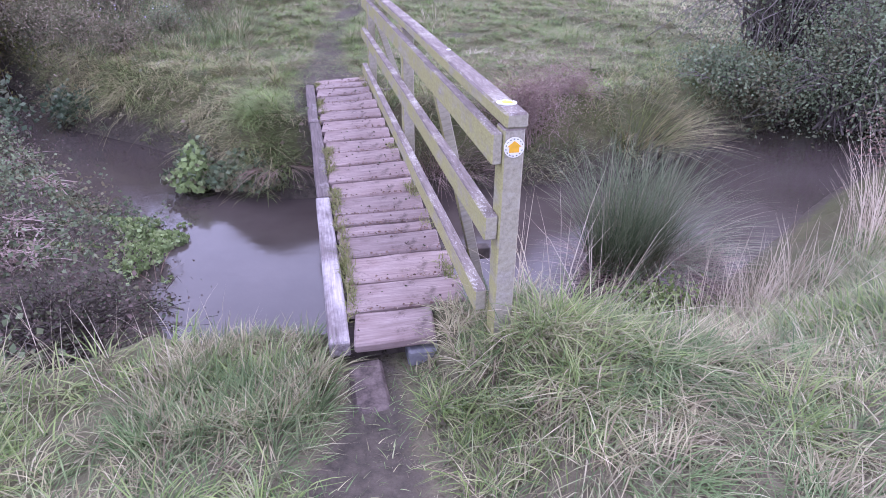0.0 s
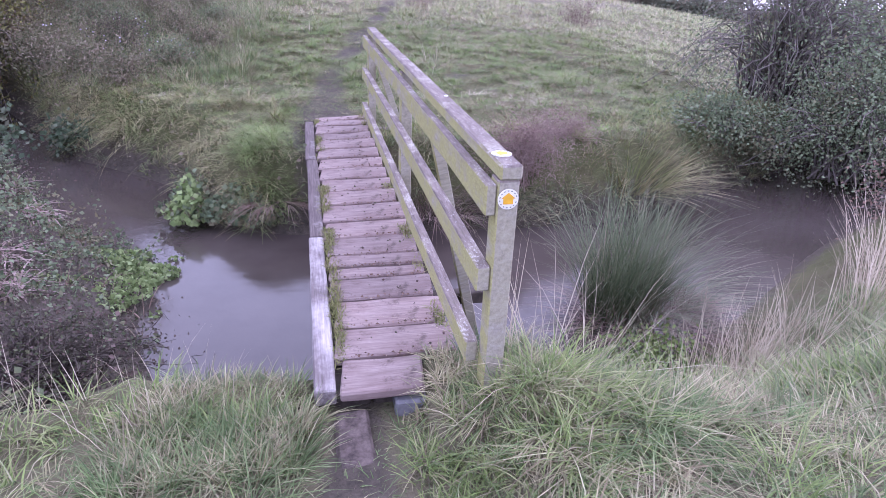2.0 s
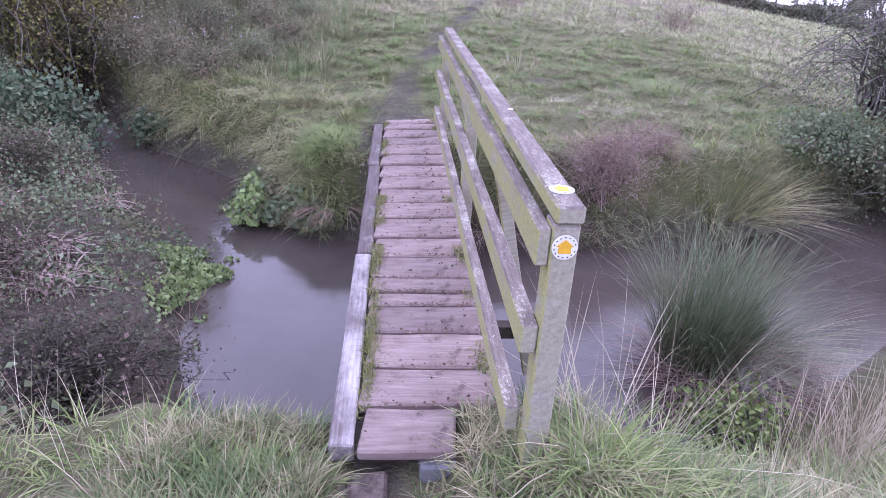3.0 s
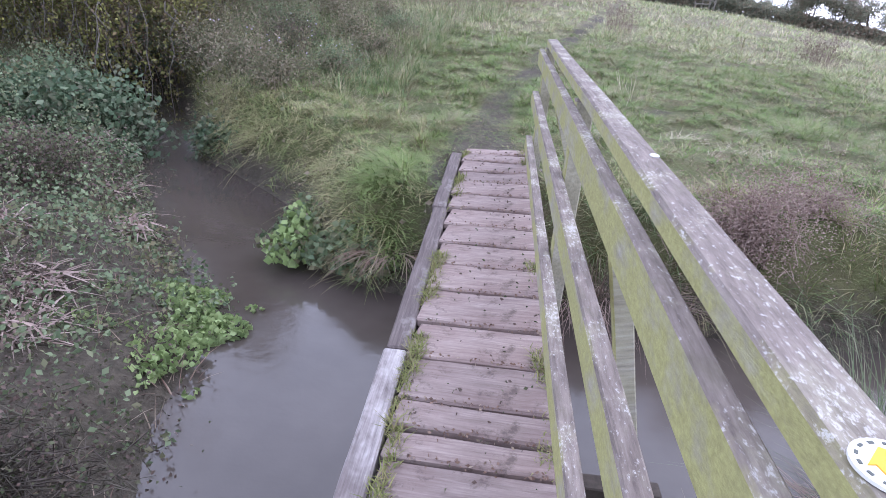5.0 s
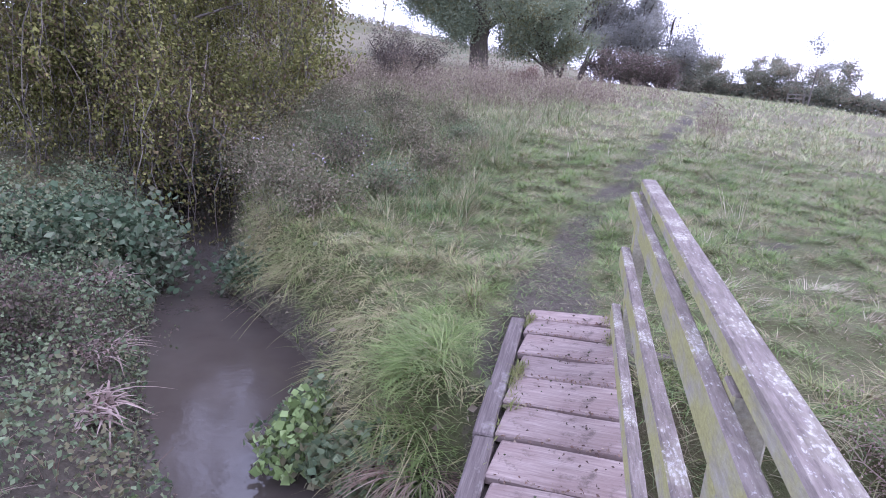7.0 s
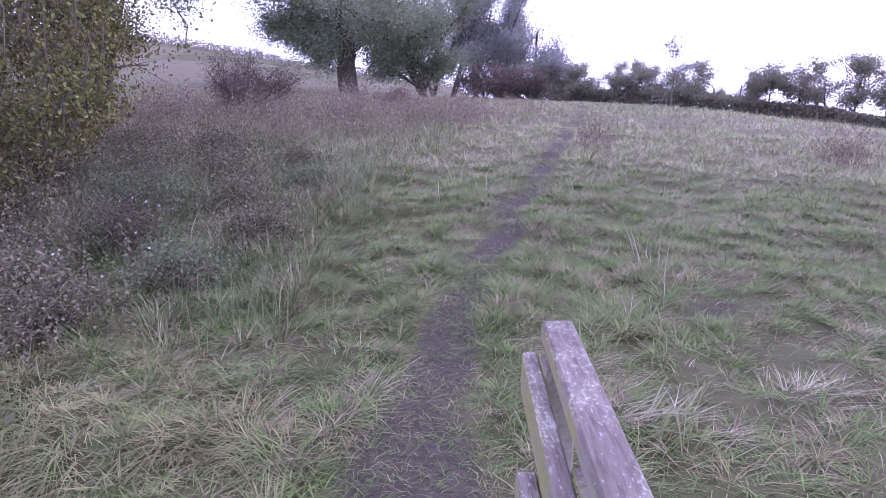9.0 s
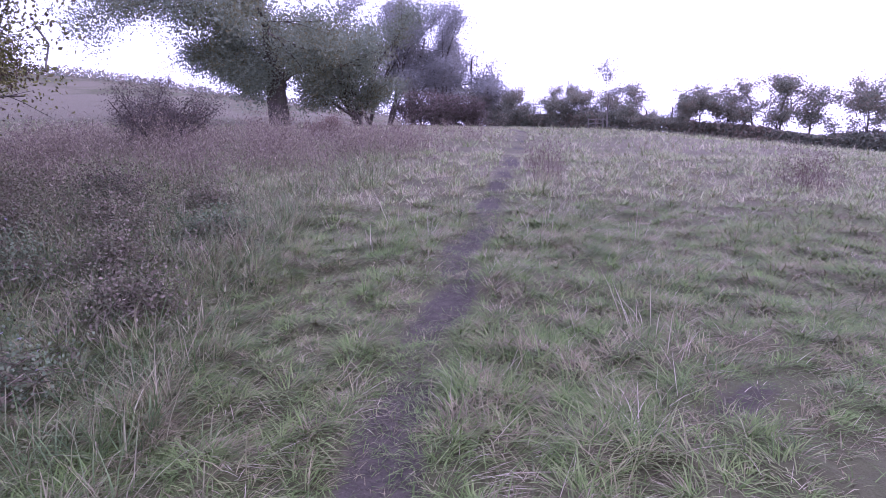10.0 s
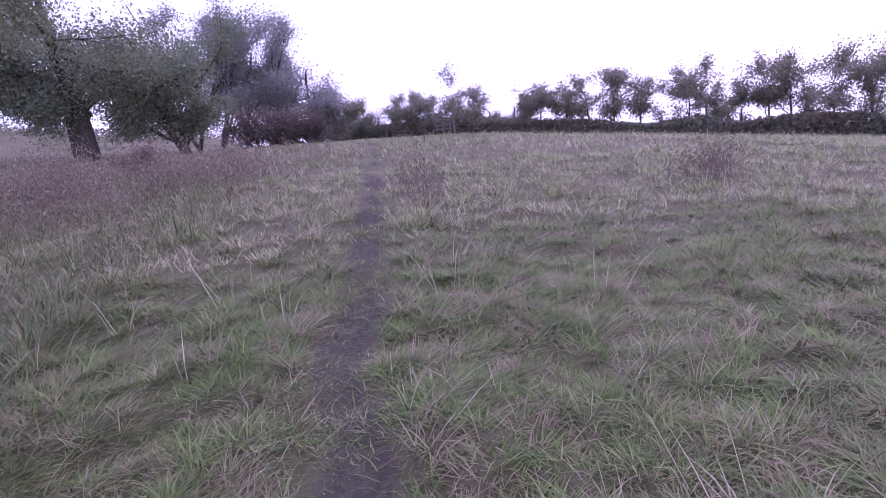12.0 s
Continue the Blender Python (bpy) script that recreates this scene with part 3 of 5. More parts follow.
waymark((0.722, -0.065, 1.0905), pose(0, 0, 0, 0, 0, 10), "round waymark disc with yellow arrow lying on the cap rail")
bm = bmesh.new()
bmesh.ops.create_icosphere(bm, subdivisions=2, radius=0.013, matrix=Matrix.Diagonal((1, 1.3, 0.35, 1)))
spot = new("bird_dropping", bpy.data.meshes.new("bird_dropping"))
bm.to_mesh(spot.data)
bm.free()
spot.data.materials.append(MAT_DROP)
spot.location = (0.75, 1.1, 1.089)
tagged(spot, "small white bird dropping on the cap rail", "dropping")


# ---- grass, weeds and leaves ----
def blades(name, root, azimuth, length, width, lean, droop, material, segs=3):
    """Tapering curved blades, one island each. lean: how far it tips over; droop: how much the tip hangs."""
    n = len(root)
    s = np.linspace(0, 1, segs + 1)[None, :, None]
    out = np.stack([np.cos(azimuth), np.sin(azimuth), np.zeros(n)], 1)[:, None, :]
    side = np.stack([-np.sin(azimuth), np.cos(azimuth), np.zeros(n)], 1)[:, None, :]
    L, W, le, dr = (np.asarray(v, float)[:, None, None] for v in (length, width, lean, droop))
    along = L * (np.sin(le) * s + dr * 0.55 * s * s)
    rise = L * (np.cos(le) * s - dr * 0.5 * s ** 2.2)
    mid = root[:, None, :] + out * along + np.array([0, 0, 1.0]) * rise
    half = W * 0.5 * (1 - s ** 1.8 * 0.92)
    left, right = mid - side * half, mid + side * half
    k = segs
    verts = np.concatenate([left[:, :k], right[:, :k], mid[:, k:]], 1)
    base = (np.arange(n) * (2 * k + 1))[:, None, None]
    t = []
    for j in range(k - 1):
        t += [(j, k + j, k + j + 1), (j, k + j + 1, j + 1)]
    t.append((k - 1, 2 * k - 1, 2 * k))
    return mesh_of(name, verts.reshape(-1, 3), (base + np.array(t)[None]).reshape(-1, 3), material)


def tufts(name, centres, per, spread, length, width, material, label, lean=(0.15, 0.9), droop=(0.2, 0.9), wind=0.6, wind_az=0.4, segs=3, category="grass", lift=-0.01, bare=True, clump=0.0):
    """Grass in tussocks: the blades of one tuft fan out from its foot."""
    c = np.asarray(centres)
    n = len(c) * per
    cx, cy = np.repeat(c[:, 0], per), np.repeat(c[:, 1], per)
    size = np.repeat(rng.uniform(0.65, 1.35, len(c)), per)
    az = rng.uniform(0, 2 * np.pi, n)
    r = np.abs(rng.normal(0, spread, n)) * size
    x, y = cx + np.cos(az) * r, cy + np.sin(az) * r
    ok = shore_distance(x, y) > 0.05
    ok &= ~((x > -0.07) & (x < np.where(y < 0.16, 0.47, 0.7)) & (y > -0.1 - 0.1 * x) & (y < 5.36))
    if bare:
        ok &= rng.random(n) > trodden(x, y) * 1.02
    high = hummock(x, y)
    ok &= rng.random(n) < 1 - clump * 0.72 * (1 - high)
    x, y, az, size, high = x[ok], y[ok], az[ok], size[ok], high[ok]
    n = len(x)
    tall = size * (0.6 + 0.8 * value_noise(x, y, 1.3, 11)) * (1 + clump * (1.0 * high - 0.55))
    flow = wind_az + 2.2 * (value_noise(x, y, 0.9, 12) - 0.5)
    az = np.arctan2(np.sin(az) + wind * np.sin(flow), np.cos(az) + wind * np.cos(flow)) + rng.normal(0, 0.35, n)
    if clump:
        down = np.arctan2(hummock(x, y - 0.05) - hummock(x, y + 0.05), hummock(x - 0.05, y) - hummock(x + 0.05, y))
        az = np.arctan2(np.sin(az) + 1.6 * clump * np.sin(down), np.cos(az) + 1.6 * clump * np.cos(down))
    z = ground_height(x, y) + lift
    L = rng.uniform(*length, n) * tall * np.where(trodden(x, y) > 0.1, 0.4, 1)
    me = blades(name, np.stack([x, y, z], 1), az, L, rng.uniform(*width, n), rng.uniform(*lean, n), rng.uniform(*droop, n), material, segs)
    return tagged(new(name, me), label, category, kind="stuff")


def scatter(n, x0, x1, y0, y1, test=None):
    x, y = rng.uniform(x0, x1, n), rng.uniform(y0, y1, n)
    if test is not None:
        k = test(x, y)
        x, y = x[k], y[k]
    return np.stack([x, y], 1)


def is_far(x, y):
    return y > np.interp(x, MID_X, MID_Y)


def bank_edge(x):
    return np.interp(x, [-4, -1.1, -0.4, 0.4, 0.9, 1.4, 2, 3, 4, 7], [0.15, 0.2, 0.3, 0.12, 0.2, 0.02, 0.15, 0.65, 0.9, 2.0])


tufts("near_bank_grass", scatter(3700, -3.4, 6.0, -2.0, 2.0, lambda x, y: y < bank_edge(x)), 22, 0.06, (0.08, 0.19), (0.003, 0.0068), MAT_BANK,
      "long green and straw grass on the near bank", (0.3, 1.25), (0.4, 1.3), 0.7, 0.3, clump=0.2)
tufts("lodged_grass", scatter(800, 0.6, 5.5, -2.0, 0.8, lambda x, y: y < bank_edge(x) - 0.2), 30, 0.06, (0.14, 0.32), (0.003, 0.0068), MAT_BANK,
      "long flattened grass lying over the near bank", (1.0, 1.5), (0.05, 0.4), 1.0, -0.4, 3)
tufts("field_grass", scatter(2600, -9.0, 10.0, -7.5, 0.4, lambda x, y: ((y < -1.7) | (x < -3.2) | (x > 5.8)) & (y < bank_edge(x))), 9, 0.1, (0.1, 0.24), (0.006, 0.012), MAT_BANK,
      "rough grass of the field behind the near bank", (0.3, 1.2), (0.3, 1.0), 0.6, 0.3, 2)
tufts("kerbside_tussock", scatter(130, -0.85, -0.1, -0.5, 0.3), 30, 0.055, (0.13, 0.25), (0.0035, 0.007), MAT_BANK,
      "lush green tussock beside the end of the kerb", (0.1, 0.8), (0.2, 0.8), 0.3, 0.5, 4)
tufts("near_bank_stalks", scatter(300, 2.2, 6.5, -0.2, 2.4, lambda x, y: ~is_far(x, y) & (y > bank_edge(x) - 0.35) & (y < bank_edge(x) + 0.2)), 22, 0.09, (0.45, 0.8), (0.003, 0.006), MAT_STRAW,
      "tall pale dead grass at the stream edge", (0.05, 0.55), (0.05, 0.5), 0.5, 0.2)
tufts("post_turf", scatter(150, 0.5, 1.45, -0.5, 0.15), 24, 0.055, (0.07, 0.16), (0.003, 0.0075), MAT_BANK, "matted grass banked up round the foot of the post", (0.3, 1.3), (0.3, 1.0), 0.4)
tufts("kerbside_stalks", scatter(20, -1.6, -0.25, -0.3, 0.35), 4, 0.05, (0.3, 0.6), (0.002, 0.0035), MAT_STRAW, "thin seed stalks on the near bank", (0.05, 0.6), (0.0, 0.6), 0.3)
tufts("post_stalks", scatter(11, 0.85, 1.5, -0.25, 0.35), 8, 0.06, (0.35, 0.75), (0.0025, 0.005), MAT_STRAW, "bleached stalks round the bridge post", (0.1, 0.8), (0.1, 0.6), 0.3)
tufts("far_bank_grass", scatter(2300, -6.2, 0.0, 3.9, 11.0, lambda x, y: is_far(x, y) & (shore_distance(x, y) < 1.5) & (shore_distance(x, y) > 0.22)), 30, 0.065, (0.08, 0.2), (0.004, 0.0085), MAT_DRAPE,
      "long yellow-green grass draping over the far bank", (0.4, 1.25), (0.5, 1.2), 0.4, -2.0, 3, clump=0.3)
tufts("hanging_grass", scatter(1150, -4.6, 0.0, 3.7, 8.6, lambda x, y: is_far(x, y) & (shore_distance(x, y) < 0.55) & (shore_distance(x, y) > 0.14)), 34, 0.06, (0.13, 0.31), (0.004, 0.0085), MAT_DRAPE,
      "long grass hanging down the face of the far bank", (0.8, 1.4), (1.0, 1.9), 1.0, -2.2, 4)
tufts("bank_end_grass", scatter(150, -0.75, -0.08, 4.0, 5.2, lambda x, y: is_far(x, y)), 26, 0.06, (0.12, 0.26), (0.004, 0.008), MAT_LUSH, "bright green grass beside the far end of the kerb", (0.4, 1.2), (0.6, 1.3), 0.5, -1.8)
tufts("far_bank_grass_by_bridge", scatter(420, 0.75, 7.0, 3.7, 6.5, lambda x, y: is_far(x, y) & (shore_distance(x, y) < 1.2)), 28, 0.07, (0.16, 0.34), (0.004, 0.008), MAT_DRAPE,
      "rough grass on the bank beyond the handrail", (0.3, 1.1), (0.3, 1.0), 0.6, -1.6)
tufts("meadow_grass", scatter(3300, -4.5, 6.5, 4.3, 9.2, lambda x, y: is_far(x, y) & (shore_distance(x, y) > 0.45)), 30, 0.06, (0.07, 0.18), (0.004, 0.0085), MAT_GRASS,
      "tussocky green meadow grass with dry patches", (0.5, 1.35), (0.4, 1.1), 0.2, 0.8, 2, clump=0.5)
tufts("meadow_grass_upper", scatter(4400, -4.0, 7.0, 9.0, 14.0), 27, 0.08, (0.07, 0.17), (0.004, 0.009), MAT_GRASS,
      "tussocky green meadow grass with dry patches", (0.5, 1.4), (0.3, 1.1), 0.2, 0.8, 2, clump=0.4)
tufts("matted_grass", scatter(3000, -3.2, 5.0, 7.6, 12.6), 27, 0.1, (0.1, 0.2), (0.004, 0.008), MAT_GRASS,
      "matted old grass combed flat over the turf", (0.9, 1.45), (0.1, 0.6), 1.3, 0.8, 2)
tufts("flattened_straw", scatter(420, -3.2, 5.5, 6.0, 14.0), 20, 0.09, (0.14, 0.28), (0.003, 0.006), MAT_STRAW,
      "bleached grass lying flat in swirls", (1.0, 1.5), (0.05, 0.5), 1.5, 0.4, 2)
tufts("meadow_grass_sides", scatter(1800, 7.0, 13.0, 6.0, 14.0), 14, 0.1, (0.1, 0.24), (0.007, 0.013), MAT_MID,
      "tussocky green meadow grass with dry patches", (0.25, 1.2), (0.3, 1.0), 0.2, 0.8, 2, clump=0.5)
tufts("meadow_grass_beyond", scatter(5000, -9.0, 17.0, 14.0, 22.0), 15, 0.11, (0.11, 0.25), (0.008, 0.015), MAT_MID,
      "tussocky green meadow grass with dry patches", (0.25, 1.1), (0.3, 1.0), 0.2, 0.8, 2, clump=0.55)
tufts("meadow_grass_far", scatter(4200, -24, 36, 21.5, 48.0), 9, 0.22, (0.16, 0.32), (0.016, 0.032), MAT_MID, "far meadow grass with dry patches", (0.2, 1.0), (0.3, 0.9), 0.3, 0.8, 2, clump=0.4)
tufts("meadow_tussocks", scatter(520, -4.5, 8.0, 5.5, 16.0, lambda x, y: is_far(x, y) & (trodden(x, y) < 0.05)), 30, 0.06, (0.1, 0.24), (0.003, 0.007), MAT_BANK,
      "taller pale tussocks standing out of the meadow", (0.35, 1.2), (0.5, 1.1), 0.3, 0.8, 3)
tufts("green_tussocks", scatter(420, -4.5, 9.0, 5.5, 18.0, lambda x, y: is_far(x, y) & (trodden(x, y) < 0.05)), 40, 0.085, (0.12, 0.24), (0.0035, 0.0075), MAT_DRAPE,
      "bright green tussocks among the meadow grass", (0.35, 1.2), (0.5, 1.1), 0.4, 0.8, 3)
tufts("meadow_stalks", scatter(1100, -12, 30, 8, 46, lambda x, y: value_noise(x, y, 0.35, 21) > 0.52), 8, 0.16, (0.25, 0.5), (0.004, 0.008), MAT_STRAW, "pale dead grass stalks in the meadow", (0.05, 0.7), (0.1, 0.6), 0.3, 0.5, 2)
tufts("lush_patches", scatter(1500, -3.2, 6.0, -2.0, 0.6, lambda x, y: (y < bank_edge(x)) & (value_noise(x, y, 1.6, 75) > 0.64)), 22, 0.05, (0.1, 0.24), (0.004, 0.009), MAT_LUSH,
      "bright fresh green grass growing through the old growth", (0.2, 1.1), (0.3, 1.0), 0.5, 0.3, clump=0.4)
tufts("lush_meadow", scatter(2600, -4.0, 8.0, 4.4, 13.0, lambda x, y: is_far(x, y) & (value_noise(x, y, 1.3, 76) > 0.52)), 24, 0.06, (0.08, 0.19), (0.004, 0.009), MAT_LUSH,
      "bright fresh green grass among the meadow tussocks", (0.3, 1.2), (0.3, 1.0), 0.2, 0.8, clump=0.5)
tufts("far_tussocks", scatter(450, -7.0, 30.0, 13.0, 40.0, lambda x, y: (trodden(x, y) < 0.05) & (value_noise(x, y, 0.5, 77) > 0.4)), 26, 0.17, (0.14, 0.32), (0.01, 0.02), MAT_BANK,
      "dark green tussocks dotting the upper meadow", (0.3, 1.2), (0.4, 1.0), 0.3, 0.8, 2)
tufts("path_edge_grass", scatter(1500, -0.4, 2.2, 5.3, 9.5, lambda x, y: trodden(x, y) > 0.05), 10, 0.08, (0.12, 0.3), (0.003, 0.006), MAT_GRASS, "thin grass creeping over the muddy path", (0.7, 1.4), (0.2, 0.8), 0.3, bare=False)
tufts("step_grass", scatter(75, 0.36, 0.95, -1.0, -0.12), 22, 0.05, (0.08, 0.18), (0.0035, 0.008), MAT_LUSH, "fresh grass beside the sunken step", (0.2, 1.2), (0.3, 1.0), 0.3, bare=False)
tufts("path_margin_tufts", scatter(2500, -0.6, 3.0, 5.6, 17.0, lambda x, y: (trodden(x, y) > 0.02) & (trodden(x, y) < 0.62)), 13, 0.06, (0.14, 0.34), (0.0035, 0.007), MAT_GRASS, "ragged grass along the edges of the footpath", (0.5, 1.35), (0.4, 1.0), 0.3, 0.8, 2, bare=False)
tufts("rail_bank_grass", scatter(560, 0.8, 6.5, 3.0, 6.0, lambda x, y: is_far(x, y) & (shore_distance(x, y) < 0.75) & (shore_distance(x, y) > 0.12)), 28, 0.06, (0.11, 0.26), (0.004, 0.008), MAT_BANK, "long grass hanging down the bank beyond the handrail", (0.5, 1.3), (0.7, 1.6), 1.0, -1.6, 3)
tufts("path_blades", scatter(9000, -0.5, 3.2, 5.2, 18.0, lambda x, y: trodden(x, y) > 0.05), 9, 0.09, (0.05, 0.15), (0.003, 0.006), MAT_TRAMPLED, "short trampled grass on the path", (0.7, 1.4), (0.1, 0.6), 0.3, bare=False)

tufts("near_path_blades", scatter(520, -0.35, 0.5, -1.8, -0.1), 7, 0.06, (0.04, 0.12), (0.0025, 0.005), MAT_TRAMPLED, "short trampled grass and roots in the mud before the bridge", (0.7, 1.45), (0.1, 0.6), 0.3, bare=False)

# moss and grass in the gap beside the kerb and along the deck's edges
mx = np.concatenate([rng.normal(0.085, 0.018, 5200), rng.normal(0.625, 0.02, 1100)])
my = np.concatenate([rng.uniform(0.15, 5.25, 5200), rng.choice([0.5, 1.15, 1.65, 2.6, 4.9, 5.2], 1100) + rng.normal(0, 0.07, 1100)])
keep = value_noise(mx, my, 3.1, 31) > np.where(mx < 0.3, 0.5, 0.0)
mx, my = mx[keep], my[keep]
n = len(mx)
me = blades("deck_moss", np.stack([mx, my, deck_level(mx) - 0.012], 1), rng.uniform(0, 6.28, n), rng.uniform(0.015, 0.05, n) * (0.6 + 1.2 * value_noise(mx, my, 6.0, 33)), rng.uniform(0.003, 0.007, n), rng.uniform(0.1, 1.1, n), rng.uniform(0.1, 0.9, n), MAT_MOSS, 2)
tagged(new("deck_moss", me), "yellow-green moss and grass along the deck edge", "moss", kind="stuff")


def leaf_cloud(name, centre, size, material, aspect=1.7, flat=0.0, hang=0.0):
    """Folded pointed leaves at given places. flat: how level they lie; hang: how far they point down."""
    n = len(centre)
    d = rng.normal(0, 1, (n, 3))
    d[:, 2] = d[:, 2] * (1 - flat) - hang
    d /= np.linalg.norm(d, axis=1)[:, None] + 1e-9
    u = rng.normal(0, 1, (n, 3)) * np.array([1, 1, 1 - flat])
    w = np.cross(d, u)
    w /= np.linalg.norm(w, axis=1)[:, None] + 1e-9
    nrm = np.cross(w, d)
    s = np.asarray(size)[:, None] if np.ndim(size) else np.full((n, 1), size)
    a, b = centre - d * s * 0.5, centre + d * s * 0.5
    l, r = centre - w * s * 0.5 / aspect + nrm * s * 0.12, centre + w * s * 0.5 / aspect + nrm * s * 0.12
    verts = np.stack([a, l, b, r], 1).reshape(-1, 3)
    base = (np.arange(n) * 4)[:, None, None]
    return mesh_of(name, verts, (base + np.array([(0, 2, 1), (0, 3, 2)])[None]).reshape(-1, 3), material)


def tube_mesh(name, limbs, material):
    """Limbs: lists of (place, radius); one tapered tube each."""
    verts, tris = [], []
    for limb in limbs:
        pts = [Vector(p) for p, _ in limb]
        first = len(verts)
        sides = 6 if limb[0][1] > 0.05 else 4 if limb[0][1] > 0.02 else 3
        for i, (p, r) in enumerate(limb):
            d = (pts[min(i + 1, len(pts) - 1)] - pts[max(i - 1, 0)]).normalized()
            q = d.to_track_quat("Z", "Y")
            for k in range(sides):
                a = 2 * math.pi * k / sides
                verts.append(Vector(p) + q @ Vector((math.cos(a) * r, math.sin(a) * r, 0)))
        for i in range(len(limb) - 1):
            for k in range(sides):
                a, b = first + i * sides + k, first + i * sides + (k + 1) % sides
                tris += [(a, b, b + sides), (a, b + sides, a + sides)]
    return mesh_of(name, [tuple(v) for v in verts], tris, material, True)


def grow(start, direction, length, radius, depth, r, limbs, tips, bend=0.25, lift=0.1, fork=3, steps=5, shrink=0.66):
    """A limb that wanders and forks; tips collects where leaves sit."""
    p, d, limb = Vector(start), Vector(direction).normalized(), []
    for i in range(steps + 1):
        t = i / steps
        limb.append((tuple(p), max(radius * (1 - 0.55 * t), 0.003)))
        if depth <= 1 or i == steps:
            tips.append(tuple(p))
        d = (d + Vector((r.gauss(0, bend), r.gauss(0, bend), r.gauss(0, bend) + lift)) * 0.6).normalized()
        if i < steps:
            if depth > 0 and i >= 1 and r.random() < 0.8:
                out = (d + Vector((r.gauss(0, 0.75), r.gauss(0, 0.75), r.gauss(0, 0.5)))).normalized()
                grow(p, out, length * shrink * r.uniform(0.7, 1.1), radius * 0.5 * (1 - 0.4 * t), depth - 1, r, limbs, tips, bend, lift, fork, max(3, steps - 1), shrink)
            p = p + d * (length / steps)
    limbs.append(limb)


def tree(name, place, label, height, seed, leaf_mat, leaf_size, leaves, clump, trunk_radius, first=0.3, stems=1, depth=3, hang=0.1, lift=0.12, bark=None, category="tree", group="", reach=0.5, squash=1.0, wide=0.0, bough=None):
    """A tapered trunk with forking limbs, and leaves in uneven clumps round the twigs."""
    r = random.Random(seed)
    limbs, tips = [], []
    for k in range(stems):
        lean = Vector((r.gauss(0, 0.12 if stems == 1 else 0.4), r.gauss(0, 0.12 if stems == 1 else 0.4), 1))
        grow(Vector((r.gauss(0, 0.15), r.gauss(0, 0.15), -0.1)) * (0 if stems == 1 else 1), lean, height * (0.75 if stems == 1 else 0.8), trunk_radius, depth, r, limbs, tips, 0.16, lift, 3, 6, reach + 0.12)
    if bough:
        grow(Vector((0, 0, height * 0.22)), Vector(bough), height * 0.4, trunk_radius * 0.55, depth - 1, r, limbs, tips, 0.2, 0.05, 3, 6, 0.6)
    tips = np.array(tips)
    if stems == 1:
        axis = np.array([p for p, q in max(limbs, key=lambda limb: limb[0][1])])
        upright = lambda p: (p[0] - 0.8 * np.interp(p[2], axis[:, 2], axis[:, 0]), p[1] - 0.8 * np.interp(p[2], axis[:, 2], axis[:, 1]), p[2])
        stem = max(limbs, key=lambda limb: limb[0][1])
        limbs = [[(upright(p), q) for p, q in (limb[:5] if limb is stem else limb)] for limb in limbs]
        tips = np.array([upright(p) for p in tips])
    k = (height - clump) / tips[:, 2].max()
    wide_now = np.percentile(np.abs(tips[:, :2] - tips[:, :2].mean(0)), 90)
    kx = (wide or height * 0.3) / wide_now
    mid = tips[:, :2].mean(0)
    limbs = [[((p[0] * kx, p[1] * kx, p[2] * k), q) for p, q in limb] for limb in limbs]
    tips = tips * np.array([kx, kx, k])
    tips = tips[tips[:, 2] > height * first]
    if len(tips) == 0:
        tips = np.array([[0, 0, height * 0.8]])
    pick = tips[rng.integers(0, len(tips), leaves)]
    pos = pick + rng.normal(0, clump, (leaves, 3)) * np.array([1, 1, 0.7 * squash])
    t = thing(name, place, label, category, group)
    part("trunk", tube_mesh("trunk", limbs, bark or MAT_BARK), bark or MAT_BARK, t)
    part("crown", leaf_cloud("crown", pos, rng.uniform(0.6, 1.3, leaves) * leaf_size, leaf_mat, 1.6, 0.1, hang), leaf_mat, t)
    return t


def at_bearing(az, d, eye=(0.68, 7.4)):
    return eye[0] + d * math.sin(radians(az)), eye[1] + d * math.cos(radians(az))


def on_ground(x, y, sink=0.0):
    return (x, y, float(ground_height(np.array([x]), np.array([y]))[0]) - sink)


# ---- distance: oak, poplars, hedge ----
ox, oy = at_bearing(-11.6, 44)
tree("oak_tree", on_ground(ox, oy, 0.1), "large dark green oak with a thick dividing trunk", 15.0, 5, MAT_OAK, 0.17, 105000, 0.62, 0.85, 0.17, 1, 4, 0.15, 0.0, reach=0.6, wide=6.5, squash=1.5, bough=(-1.0, -0.2, 0.75))
wx_, wy_ = at_bearing(-4.2, 47)
tree("willow_tree", on_ground(wx_, wy_, 0.1), "dense drooping green tree beside the oak", 10.4, 12, MAT_OAK, 0.17, 40000, 0.5, 0.3, 0.05, 4, 3, 0.4, 0.0, reach=0.5, wide=3.6)
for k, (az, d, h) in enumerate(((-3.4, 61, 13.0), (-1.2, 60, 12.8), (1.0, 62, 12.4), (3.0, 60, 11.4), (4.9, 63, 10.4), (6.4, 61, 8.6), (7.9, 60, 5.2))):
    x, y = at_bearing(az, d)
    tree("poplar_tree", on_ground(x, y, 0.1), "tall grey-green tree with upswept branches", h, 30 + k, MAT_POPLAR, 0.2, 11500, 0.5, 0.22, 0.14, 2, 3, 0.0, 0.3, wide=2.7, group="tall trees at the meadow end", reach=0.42)
